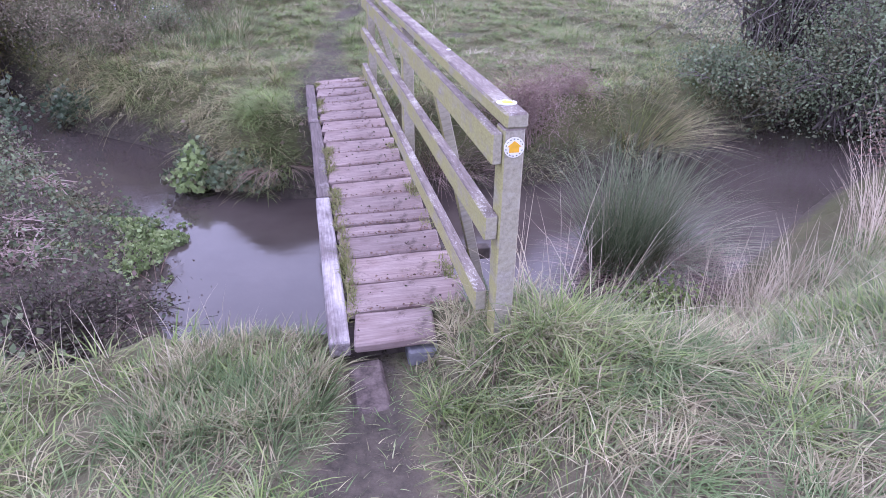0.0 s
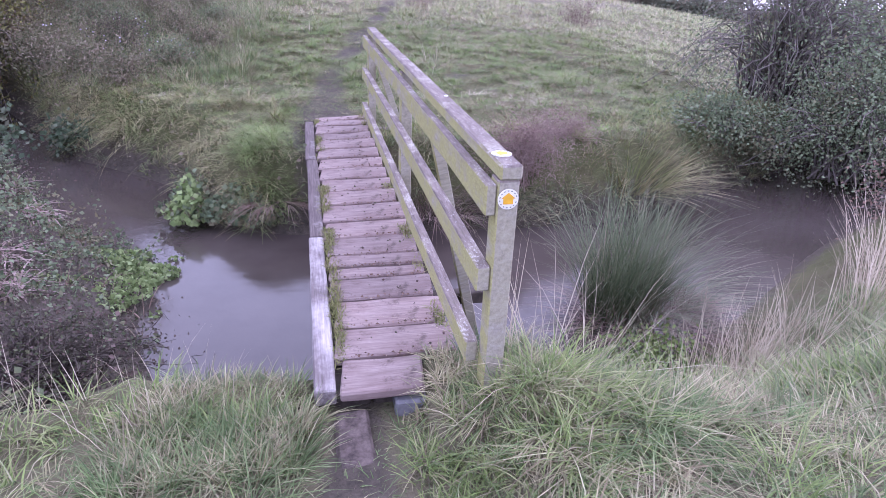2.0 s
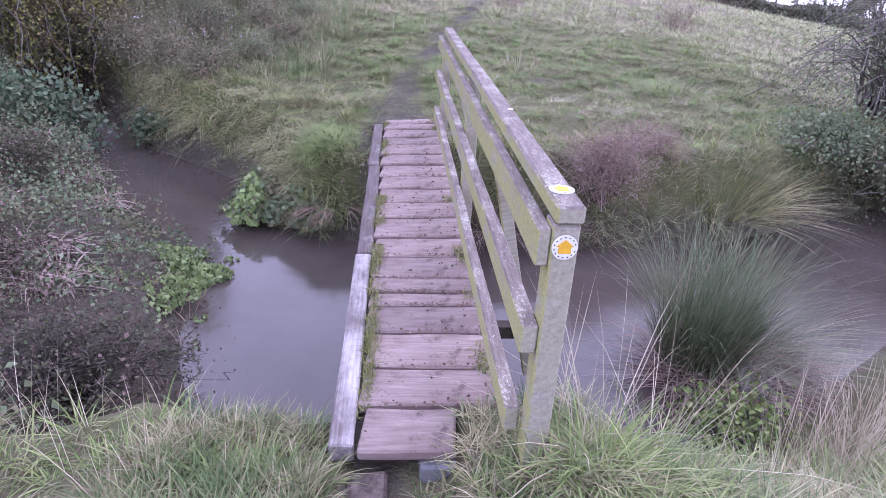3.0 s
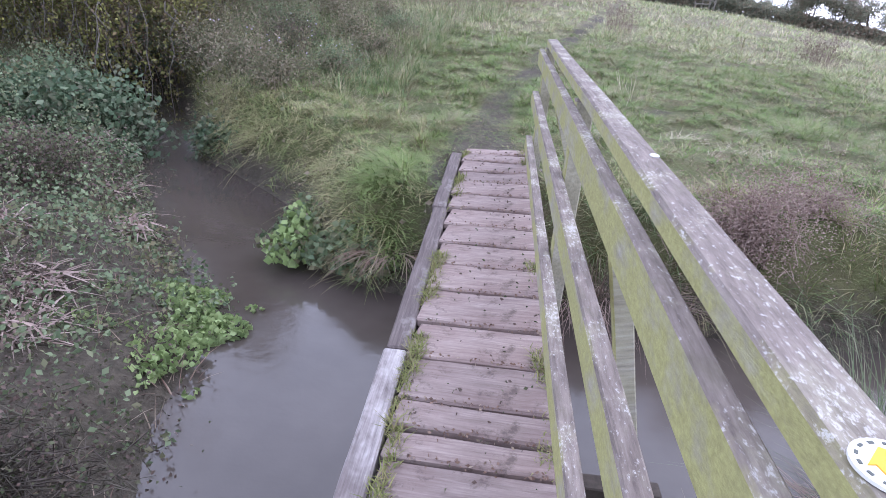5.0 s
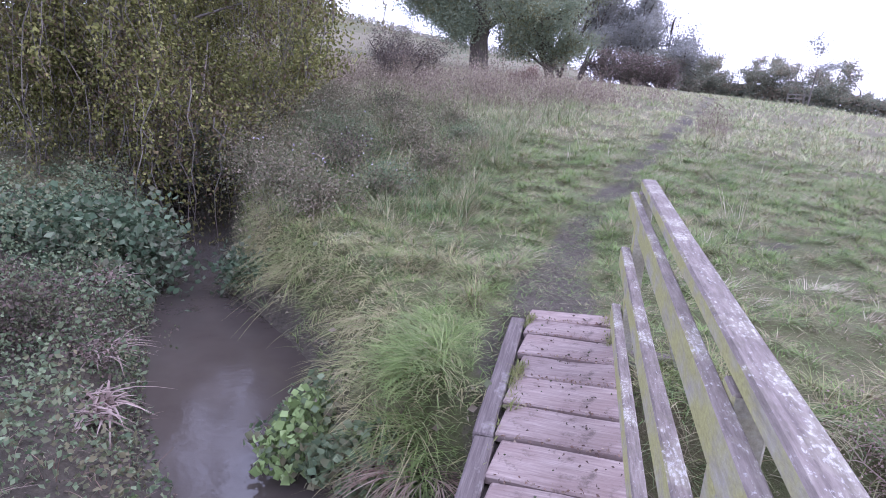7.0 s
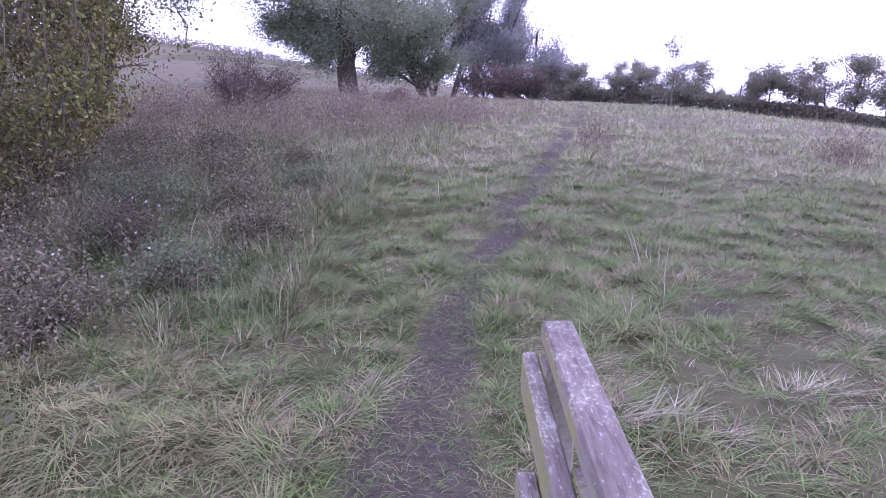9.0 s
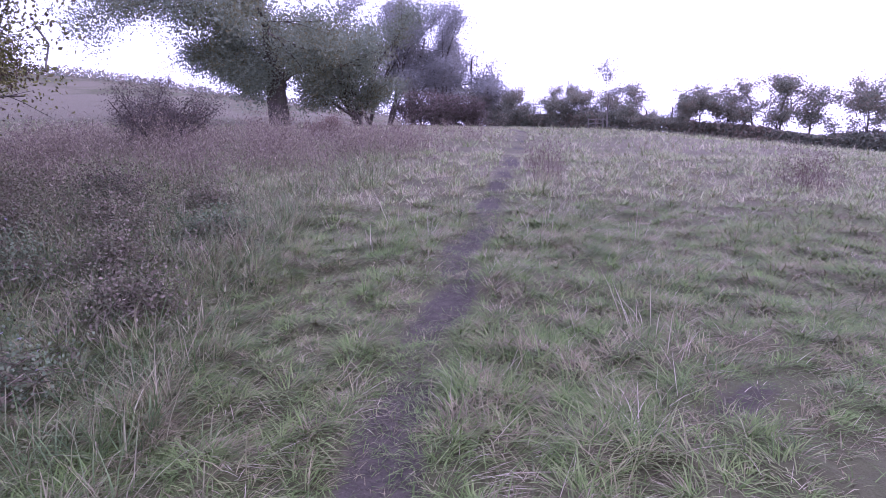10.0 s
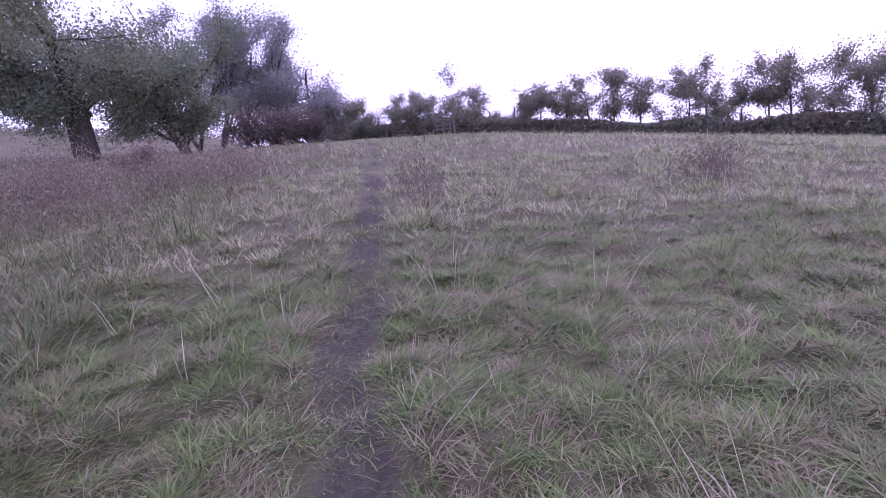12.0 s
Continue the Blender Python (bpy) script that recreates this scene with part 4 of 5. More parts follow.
for k, (az, d, h) in enumerate(((1.5, 52, 3.4), (4.0, 53, 3.2), (6.4, 53, 2.8))):
    x, y = at_bearing(az, d)
    tree("brown_bush", on_ground(x, y, 0.1), "rounded reddish-brown autumn bush", h, 45 + k, MAT_WEED, 0.15, 8000, 0.35, 0.06, 0.02, 4, 2, 0.1, 0.1, wide=1.5, category="bush", group="bushes below the tall trees")
HEDGE = [(9.8, 58, 3.9), (11.8, 57, 3.7), (13.8, 56, 3.6), (16.0, 55, 3.9), (18.2, 55, 3.7), (20.4, 54, 3.6), (22.6, 53, 4.0), (24.6, 52, 3.6), (27.0, 51, 3.7), (31.4, 50, 4.4), (33.4, 50, 4.7), (35.6, 49, 4.4),
         (39.6, 48, 4.5), (41.0, 48, 4.3), (45.6, 46, 4.7), (47.2, 46, 4.4), (50.2, 45, 4.8), (52.4, 44, 5.0), (54.6, 44, 5.2), (57.5, 43, 5.0), (61.0, 42, 5.0), (29.3, 51, 3.2), (43.5, 47, 3.0)]
for k, (az, d, h) in enumerate(HEDGE):
    x, y = at_bearing(az, d)
    dense = az < 19
    h += float(np.interp(az, [18, 30, 50], [0.1, 0.7, 1.1]))
    tree("hedge_tree", on_ground(x, y, 0.1), "small dark hedgerow tree thinning in autumn", h, 60 + k, MAT_HEDGE, 0.145, 5800 if dense else 5000, 0.21, 0.085, 0.1 if dense else 0.27, 2 if dense and k % 3 else 1, 3, 0.1, 0.06, group="trees along the hedge", reach=0.45, squash=1.5, wide=1.9 if dense else 1.45)
hx, hy = [], []
for az in np.arange(8.0, 66.0, 0.02):
    d = np.interp(az, [8, 20, 35, 50, 66], [57, 53.5, 48.5, 44, 40]) + rng.normal(0, 0.35)
    x, y = at_bearing(az, d)
    hx.append(x)
    hy.append(y)
hx, hy = np.repeat(hx, 15), np.repeat(hy, 15)
hz = ground_height(hx, hy) + rng.random(len(hx)) ** 1.1 * 1.5 * (0.55 + 0.8 * value_noise(hx, hy, 0.3, 41))
hedge_me = leaf_cloud("hedge", np.stack([hx + rng.normal(0, 0.25, len(hx)), hy + rng.normal(0, 0.25, len(hx)), hz], 1), rng.uniform(0.16, 0.32, len(hx)), MAT_HEDGE)
tagged(new("hedge", hedge_me), "long dark field hedge behind the meadow crest", "hedge", kind="stuff")
bx, by = at_bearing(19.2, 45)
tree("young_birch", on_ground(bx, by, 0.05), "slim young birch with sparse leaves at the crest", 5.4, 91, MAT_POPLAR, 0.15, 800, 0.24, 0.06, 0.45, 1, 3, 0.1, 0.2, MAT_TWIG, reach=0.32, wide=1.0)

# the hawthorn on the slope, the red shrub and the distant woodland on the hill
hxx, hyy = 0.4 - 21 * math.sin(radians(18.9)), 2.7 + 21 * math.cos(radians(18.9))
tree("hawthorn_bush", on_ground(hxx, hyy, 0.4), "spreading bare-twigged hawthorn bush on the slope", 3.0, 101, MAT_THORN, 0.045, 24000, 0.17, 0.07, 0.05, 5, 3, 0.1, 0.0, category="bush", reach=0.55, wide=0.95)
rx, ry = 0.4 - 27 * math.sin(radians(6.2)), 2.7 + 27 * math.cos(radians(6.2))
tree("red_shrub", on_ground(rx, ry, 0.1), "small rounded rust-coloured shrub in long grass", 1.1, 103, MAT_BROWN, 0.055, 6000, 0.15, 0.03, 0.05, 4, 2, 0.1, 0.1, wide=0.5, category="bush")
fx = rng.uniform(-400, 10, 15000)
fy = 320 + rng.normal(0, 12, 15000)
fz = ground_height(fx, fy) + rng.random(15000) ** 1.7 * 4.0 * (0.4 + 0.9 * value_noise(fx, fy, 0.05, 51))
woods = leaf_cloud("far_woodland", np.stack([fx, fy, fz], 1), rng.uniform(0.7, 1.5, 15000), MAT_HEDGE)
tagged(new("far_woodland", woods), "line of dark woodland along the distant hill", "woodland", kind="stuff")

# low timber fence at the crest
fence = thing("field_fence", on_ground(*at_bearing(17.6, 43)), "short grey post and rail field fence", "fence")
for k in range(3):
    part("fence_post", plank((0.1, 0.1, 1.2), 0.01), MAT_TWIG, fence).location = (k * 0.75, 0, 0.5)
for z in (0.55, 0.95):
    part("fence_rail", plank((1.7, 0.04, 0.1), 0.008), MAT_TWIG, fence).location = (0.75, -0.07, z)
fence.scale = (0.68, 0.68, 0.68)


# ---- stream-side trees and bushes ----
def overhanging_tree():
    """A willow whose twigs hang to the water upstream."""
    r = random.Random(3)
    limbs, tips, hanging = [], [], []
    for k in range(9):
        grow(Vector((r.gauss(0, 0.3), r.gauss(0, 0.3), 0)), Vector((r.gauss(-0.1, 0.5), r.gauss(-0.2, 0.5), 1)), 5.2, 0.075, 3, r, limbs, tips, 0.2, 0.04, 3, 6, 0.6)
    over = lambda p: p[0] < np.interp(p[2], [0.6, 1.6, 2.1, 2.8], [2.3, 2.95, 4.0, 4.8]) - 0.47 * p[1]
    limbs = [limb for limb in limbs if all(over((p[0] + min(40 * q, 1.2), p[1], p[2])) for p, q in limb)]
    pts = np.array([p for p in tips if over(p)])
    for k in range(760):
        s = Vector(pts[r.randrange(len(pts))])
        if s.z < 1.0:
            continue
        drop = min(r.uniform(0.9, 2.9), s.z + 0.9)
        bend = Vector((r.gauss(0.15, 0.3), r.gauss(-0.2, 0.3), 0))
        line = [s + bend * t + Vector((r.gauss(0, 0.05), r.gauss(0, 0.05), -drop * t ** 1.3)) for t in np.linspace(0, 1, 8)]
        line = [p for p in line if over(p)]
        if len(line) < 3:
            continue
        limbs.append([(tuple(p), 0.014 * (1 - 0.7 * i / 7)) for i, p in enumerate(line)])
        hanging += [tuple(p) for p in line]
    hanging = np.array(hanging)
    pts = pts[(pts[:, 0] > -2.4) & (pts[:, 2] < 4.6)]
    hanging = hanging[(hanging[:, 0] > -2.4) & (hanging[:, 2] < 4.6)]
    n1, n2 = 76000, 66000
    pos = np.concatenate([hanging[rng.integers(0, len(hanging), n1)] + rng.normal(0, 0.075, (n1, 3)), pts[rng.integers(0, len(pts), n2)] + rng.normal(0, 0.24, (n2, 3))])
    pos = pos[pos[:, 0] < np.interp(pos[:, 2], [0.6, 1.6, 2.1, 2.8], [2.45, 3.1, 4.15, 4.95]) - 0.47 * pos[:, 1]]
    t = thing("overhanging_willow", (-7.4, 11.2, -0.3), "yellow-green willow with twigs hanging over the stream", "tree")
    part("trunk", tube_mesh("trunk", limbs, MAT_TWIG), MAT_TWIG, t)
    part("crown", leaf_cloud("crown", pos, rng.uniform(0.045, 0.082, len(pos)), MAT_WILLOW, 1.8, 0.0, 0.5), MAT_WILLOW, t)


overhanging_tree()
tree("bank_willow", on_ground(-7.2, 16.3, 0.1), "dark brown-olive willow standing behind the weeds", 7.5, 131, MAT_WILLOW, 0.075, 42000, 0.32, 0.12, 0.24, 3, 3, 0.4, 0.05, reach=0.55, wide=2.1)


def bush_mass(name, place, label, radii, count, size, mat, seed, twigs=60, low=-0.2, twig_mat=None, category="bush", group="", bare=0.0):
    """A bush of arching twigs filled with leaves, denser towards its skin."""
    r = random.Random(seed)
    limbs, pts = [], []
    for k in range(twigs):
        a, e = r.uniform(0, 2 * math.pi), r.uniform(0.15, 1.4)
        tip = Vector((math.cos(a) * math.cos(e) * radii[0], math.sin(a) * math.cos(e) * radii[1], math.sin(e) * radii[2])) * r.uniform(0.7, 1.12)
        foot = Vector((r.gauss(0, radii[0] * 0.12), r.gauss(0, radii[1] * 0.12), 0))
        line = []
        for i in range(7):
            t = i / 6
            line.append(foot.lerp(tip, t) + Vector((r.gauss(0, 0.05), r.gauss(0, 0.05), 0.25 * radii[2] * math.sin(math.pi * t) - 0.12 * radii[2] * t * t)))
        limbs.append([(tuple(p), (0.02 if category == "bush" else 0.007) * (1 - 0.8 * i / 6)) for i, p in enumerate(line)])
        pts += [tuple(p) for p in line[2:]]
        for j in range(3):
            s = line[r.randrange(2, 7)]
            e2 = s + Vector((r.gauss(0, 0.3), r.gauss(0, 0.3), r.gauss(0.02, 0.25))) * radii[2] * 0.4
            m = s.lerp(e2, 0.5) + Vector((r.gauss(0, 0.04), r.gauss(0, 0.04), 0.04))
            fine = 0.007 if category == "bush" else 0.004
            limbs.append([(tuple(s), fine), (tuple(m), fine * 0.7), (tuple(e2), fine * 0.45)])
            pts += [tuple(m), tuple(e2)]
    pts = np.array(pts)
    pts = pts[pts[:, 2] > low]
    pick = pts[rng.integers(0, len(pts), count)]
    pick = pick[rng.random(count) > bare * np.clip(pick[:, 2] / radii[2] * 1.3, 0, 1)]
    count = len(pick)
    pos = pick + rng.normal(0, 0.16 * radii[2] ** 0.5, (count, 3))
    t = thing(name, place, label, category, group)
    part("branchwork", tube_mesh("branchwork", limbs, twig_mat or MAT_TWIG), twig_mat or MAT_TWIG, t, "grey bare twigs")
    part("foliage", leaf_cloud("foliage", pos, rng.uniform(0.7, 1.3, count) * size, mat, 1.4, 0.1, 0.15), mat, t)
    return t


bush_mass("hawthorn", on_ground(7.6, 6.6, 0.1), "dark green hawthorn overhanging the stream with bare grey branches", (2.3, 2.0, 2.7), 17000, 0.045, MAT_HAW, 5, 210, bare=0.95)
bush_mass("bramble_mound", (5.6, 5.35, -0.55), "dense bramble and ivy spilling down to the water", (1.3, 0.8, 0.8), 9000, 0.045, MAT_HAW, 6, 60)
bush_mass("overhanging_bramble", (7.3, 4.6, -0.75), "dark leafy branches hanging over the water", (1.5, 1.3, 1.9), 15000, 0.045, MAT_HAW, 16, 80, bare=0.3)
bush_mass("stream_thicket", (9.6, 6.2, -0.8), "dark thicket closing over the stream", (1.9, 2.0, 2.8), 16000, 0.06, MAT_HAW, 26, 60)
# added bush: keeps bright sky from mirroring in the end of the stream
bush_mass("reflection_block_bramble", (8.7, 4.7, -0.95), "dark bramble added to block the sky's reflection at the stream end", (1.6, 1.4, 1.3), 10000, 0.05, MAT_HAW, 27, 60)
# added where the water's mirrored rays would otherwise reach the low sky
bush_mass("reflection_block_thicket", (10.6, 8.6, -0.95), "dark thicket added behind the stream to block reflected low sky", (2.2, 2.0, 2.6), 12000, 0.07, MAT_HAW, 31, 70)
bush_mass("dogwood_stems", (5.9, 2.35, -0.5), "dark red leafless stems on the near bank", (0.6, 0.4, 0.75), 1500, 0.035, MAT_BROWN, 8, 60, category="shrub")
bush_mass("dead_willowherb", (2.3, 4.02, -0.48), "mound of dead brown weeds below the handrail", (0.62, 0.45, 0.8), 8500, 0.016, MAT_REED, 9, 70, twig_mat=MAT_REED, category="weeds")
bush_mass("dead_dock", (2.95, 4.5, -0.35), "mound of dead brown weeds on the far bank", (0.6, 0.45, 0.6), 8000, 0.016, MAT_REED, 10, 70, twig_mat=MAT_REED, category="weeds")
bush_mass("nettle_patch", (-5.2, 6.6, -0.75), "dark blue-green nettles and ivy at the water margin", (1.7, 1.2, 0.75), 9500, 0.085, MAT_NETTLE, 11, 60, category="weeds")
# added low thicket: cuts the grazing sky reflection under the willow
bush_mass("bend_block_thicket", (-7.7, 11.9, -0.85), "dark thicket added at the stream bend to darken the water's reflection", (1.9, 1.3, 1.7), 9000, 0.06, MAT_NETTLE, 28, 60)
bush_mass("dock_leaves", on_ground(-2.0, 0.32, 0.05), "grey-green broad dock leaves below the near bank", (0.7, 0.35, 0.3), 800, 0.05, MAT_HAW, 29, 30, category="weeds")
bush_mass("nettle_sprigs", on_ground(2.3, 0.98, 0.08), "fresh green nettles at the foot of the rushes", (0.5, 0.28, 0.34), 1500, 0.04, MAT_LUSH, 30, 35, category="weeds")
bush_mass("ivy_patch", (-3.15, 7.0, -0.8), "ivy and bramble leaves on the cut bank", (0.5, 0.22, 0.32), 1200, 0.07, MAT_NETTLE, 12, 30, category="weeds")
bush_mass("bank_scrub", (-1.7, 1.15, -0.75), "leafless purple-brown scrub below the near bank", (0.9, 0.6, 0.55), 2600, 0.022, MAT_SCRUB, 13, 150, twig_mat=MAT_BARK, category="scrub")
bush_mass("marsh_scrub", (-3.3, 2.3, -0.65), "low brown and olive marsh weeds", (1.4, 1.2, 0.45), 11000, 0.024, MAT_SCRUB, 14, 130, twig_mat=MAT_BARK, category="scrub")
bush_mass("margin_scrub", (-4.2, 4.6, -0.65), "low olive weeds along the stream margin", (1.5, 1.0, 0.5), 12000, 0.03, MAT_SCRUB, 15, 80, twig_mat=MAT_BARK, category="scrub")


def cress_bed(name, place, radii, count, size, mat, label, thick=0.12):
    a, q = rng.uniform(0, 2 * np.pi, count), np.sqrt(rng.random(count))
    wob = 0.75 + 0.5 * value_noise(np.cos(a) * 2 + place[0], np.sin(a) * 2 + place[1], 1.4, 61)
    x, y = np.cos(a) * q * radii[0] * wob, np.sin(a) * q * radii[1] * wob
    z = rng.random(count) * thick * (1.15 - q) + 0.01
    me = leaf_cloud(name, np.stack([x, y, z], 1), rng.uniform(0.6, 1.3, count) * size, mat, 1.15, 0.78, 0.0)
    ob = new(name, me)
    ob.location = place
    return tagged(ob, label, "water plants", kind="stuff")


cress_bed("watercress_bed", (-2.22, 3.08, WATER), (0.84, 0.52), 6800, 0.05, MAT_CRESS, "bright green watercress floating at the stream edge", 0.24)
cress_bed("watercress_margin", (-2.4, 2.62, WATER + 0.06), (0.95, 0.62), 4200, 0.05, MAT_CRESS, "sparser watercress among brown stems", 0.2)
cress_bed("watercress_tuft", (-1.33, 3.36, WATER), (0.07, 0.05), 16, 0.045, MAT_CRESS, "small floating sprig of watercress", 0.06)
cress_bed("watercress_sprig", (-1.3, 2.32, WATER), (0.05, 0.05), 12, 0.045, MAT_CRESS, "small floating sprig of watercress", 0.06)
cress_bed("bank_cress", (-1.32, 4.4, WATER + 0.1), (0.22, 0.5), 560, 0.075, MAT_LEAFY, "bright leafy brooklime under the far bank", 0.4)
cress_bed("bank_ivy", (-1.3, 4.5, WATER + 0.1), (0.34, 0.6), 420, 0.06, MAT_HAW, "grey-green ivy leaves on the cut face of the far bank", 0.45)
cress_bed("bank_leaves", (-0.75, 4.15, WATER + 0.1), (0.5, 0.28), 1500, 0.065, MAT_HAW, "grey-green leaves hanging below the bank grass", 0.4)


def reed_fan(name, place, count, length, width, lean, droop, mat, label, spread=(0.3, 0.2), wind=0.0, wind_az=0.0, segs=5, category="rushes", loose=0.3, group=""):
    a = rng.uniform(0, 2 * np.pi, count)
    q = np.sqrt(rng.random(count))
    root = np.stack([np.cos(a) * q * spread[0], np.sin(a) * q * spread[1], np.zeros(count)], 1)
    az = np.arctan2(np.sin(a) + wind * math.sin(wind_az), np.cos(a) + wind * math.cos(wind_az)) + rng.normal(0, loose, count)
    le = lean[0] + (lean[1] - lean[0]) * np.clip(q + rng.normal(0, loose * 0.7, count), 0, 1)
    me = blades(name, root, az, rng.uniform(*length, count), rng.uniform(*width, count), le, rng.uniform(*droop, count), mat, segs)
    ob = new(name, me)
    ob.location = place
    return tagged(ob, label, category, group)


rush = thing("rush_clump", (2.54, 1.78, -0.86), "large fountain-shaped clump of grey-green rushes in the water", "rushes")
for name, place, count, length, width, lean, droop, mat, spread, loose, label in (
        ("stem_fan", (-0.06, 0, 0), 1500, (0.4, 1.4), (0.004, 0.008), (0.02, 0.34), (0.1, 0.85), MAT_RUSH, (0.32, 0.26), 0.9, ""),
        ("trailing_skirt", (0.25, -0.02, 0.1), 420, (0.4, 0.95), (0.003, 0.006), (0.6, 1.4), (0.3, 0.9), MAT_RUSH, (0.4, 0.3), 0.3, "fallen stems trailing over the water"),
        ("dead_thatch", (0.1, -0.15, 0), 900, (0.2, 0.55), (0.004, 0.009), (0.3, 1.35), (0.2, 1.0), MAT_REED, (0.6, 0.42), 0.8, "matted dead brown stems")):
    ob = reed_fan(name, place, count, length, width, lean, droop, mat, label, spread, 0.8 if name != "dead_thatch" else 0.0, -0.1, loose=loose, category="")
    ob.parent = rush
reed_fan("sedge_clump", (3.9, 4.3, -0.7), 420, (0.5, 1.0), (0.006, 0.012), (0.15, 1.1), (0.2, 0.8), MAT_DRAPE, "arching yellow-brown sedge on the far bank", (0.5, 0.3), 0.5, -0.9)
reed_fan("bridge_reeds", (1.3, 3.95, -0.75), 600, (0.4, 0.85), (0.003, 0.007), (0.2, 1.2), (0.2, 0.9), MAT_REED, "dead reed stems beneath the bridge rail", (0.45, 0.2), 0.6, -1.6)
for x, y, n, wide, az, tall in ((-2.75, 2.8, 90, 0.3, 0.2, 1.0), (-3.2, 2.3, 90, 0.32, 0.6, 1.0), (-2.35, 2.3, 45, 0.2, 0.3, 0.8), (-2.8, 4.15, 60, 0.22, -0.6, 0.7), (-3.35, 4.75, 60, 0.24, -0.8, 0.7), (-4.25, 5.95, 60, 0.24, -0.4, 0.7), (-3.5, 3.5, 55, 0.25, 0.2, 0.8)):
    reed_fan("dead_reeds", on_ground(x, y, 0.03), int(n * 1.5), (0.24 * tall, 0.5 * tall), (0.016, 0.032), (0.0, 0.5), (0.9, 2.1), MAT_DEADLEAF, "collapsed clump of broad reddish dead reed leaves", (wide, wide * 0.8), 0.5, az, loose=2.0, group="dead reed clumps")
reed_fan("bank_thatch", (-0.4, 3.98, -0.6), 150, (0.14, 0.3), (0.004, 0.009), (0.8, 1.4), (0.8, 1.6), MAT_BROWN, "dead grass trailing from the bank by the bridge", (0.3, 0.12), 0.9, -1.6)


def weed_stems(name, centres, per, tall, material, label, head=0.035, leaf_mat=None, spread=0.14, fluff=0.035):
    """Upright dead stems with small side leaves and a fluffy head."""
    c = np.asarray(centres)
    n = len(c) * per
    x = np.repeat(c[:, 0], per) + rng.normal(0, spread, n)
    y = np.repeat(c[:, 1], per) + rng.normal(0, spread, n)
    ok = shore_distance(x, y) > 0.1
    x, y = x[ok], y[ok]
    n = len(x)
    z = ground_height(x, y) - 0.02
    off = np.hypot(x - np.repeat(c[:, 0], per)[ok], y - np.repeat(c[:, 1], per)[ok]) / spread
    lot = np.repeat(rng.uniform(0.55, 1.2, len(c)), per)[ok] * (1.15 - 0.28 * np.clip(off, 0, 2.5))
    L, az, le = rng.uniform(*tall, n) * lot, rng.uniform(0, 6.28, n), np.abs(rng.normal(0.0, 0.35, n))
    stem = blades(name, np.stack([x, y, z], 1), az, L, rng.uniform(0.003, 0.007, n), le, rng.uniform(0, 0.35, n), material, 2)
    tagged(new(name, stem), label, "weeds", kind="stuff")
    k = 12
    t = np.tile(np.linspace(0.35, 1.0, k), n)
    xx, yy, LL, aa, ll, zz = (np.repeat(v, k) for v in (x, y, L, az, le, z))
    pos = np.stack([xx + np.cos(aa) * LL * np.sin(ll) * t, yy + np.sin(aa) * LL * np.sin(ll) * t, zz + LL * np.cos(ll) * t], 1) + rng.normal(0, fluff, (len(t), 3))
    heads = leaf_cloud(name + "_heads", pos, head * rng.uniform(1.0, 2.4, len(t)) * (0.7 + 0.6 * t), leaf_mat or material, 4.0, 0.0, -1.1)
    tagged(new(name + "_heads", heads), label + ", with their heads", "weeds", kind="stuff")


tufts("weed_grass", scatter(900, -5.4, -0.8, 7.2, 14.5, lambda x, y: is_far(x, y) & (shore_distance(x, y) > 0.3)), 18, 0.09, (0.2, 0.52), (0.004, 0.009), MAT_BANK, "long grass growing up through the dead weeds", (0.1, 0.9), (0.2, 1.0), 0.4, 0.8)
weed_stems("bank_weeds", scatter(90, -5.6, -0.9, 7.0, 12.5, lambda x, y: is_far(x, y) & (rng.random(len(x)) < np.clip((-1.0 - x) / 2.2, 0, 1))), 7, (0.25, 0.9), MAT_HERB, "brown and olive dead weeds above the stream", 0.03, spread=0.2, fluff=0.05)
weed_stems("willowherb_stems", scatter(115, -10.5, 1.4, 15.0, 26.0, lambda x, y: (x < np.interp(y, [14, 18, 24], [-2.6, -0.4, 1.2]))), 44, (0.6, 1.4), MAT_DRIFT, "drifts of tall purple-brown dead willowherb", 0.034, spread=0.34, fluff=0.06)
weed_stems("crest_weeds", scatter(120, -12.0, 4.0, 19.0, 36.0, lambda x, y: value_noise(x, y, 0.2, 72) > 0.4), 18, (0.5, 1.0), MAT_DRIFT, "purple-brown dead weeds along the slope", 0.045, spread=0.5, fluff=0.06)
tufts("drift_grass", scatter(1300, -10.0, 0.5, 11.0, 25.0, lambda x, y: x < np.interp(y, [10, 14, 18, 24], [-1.6, -0.7, 0.8, 1.5])), 16, 0.12, (0.25, 0.55), (0.006, 0.012), MAT_BANK, "long pale grass between the dead willowherb drifts", (0.1, 0.9), (0.2, 1.0), 0.3, 0.8, 2)
MOUNDS = [(-2.55, 7.45, 0.6, 0.68), (-3.25, 8.1, 0.65, 0.8), (-2.05, 8.4, 0.5, 0.5), (-4.05, 8.9, 0.7, 0.95), (-2.95, 9.25, 0.6, 0.8), (-1.75, 9.7, 0.5, 0.45), (-4.7, 10.0, 0.8, 1.05),
          (-3.55, 10.6, 0.7, 0.9), (-2.4, 10.9, 0.6, 0.65), (-5.4, 11.4, 0.9, 1.15), (-4.3, 12.2, 0.8, 0.95), (-3.05, 12.4, 0.7, 0.75), (-1.8, 12.2, 0.5, 0.5), (-5.2, 13.7, 0.9, 1.0), (-3.8, 14.1, 0.8, 0.85), (-2.4, 13.9, 0.6, 0.6)]
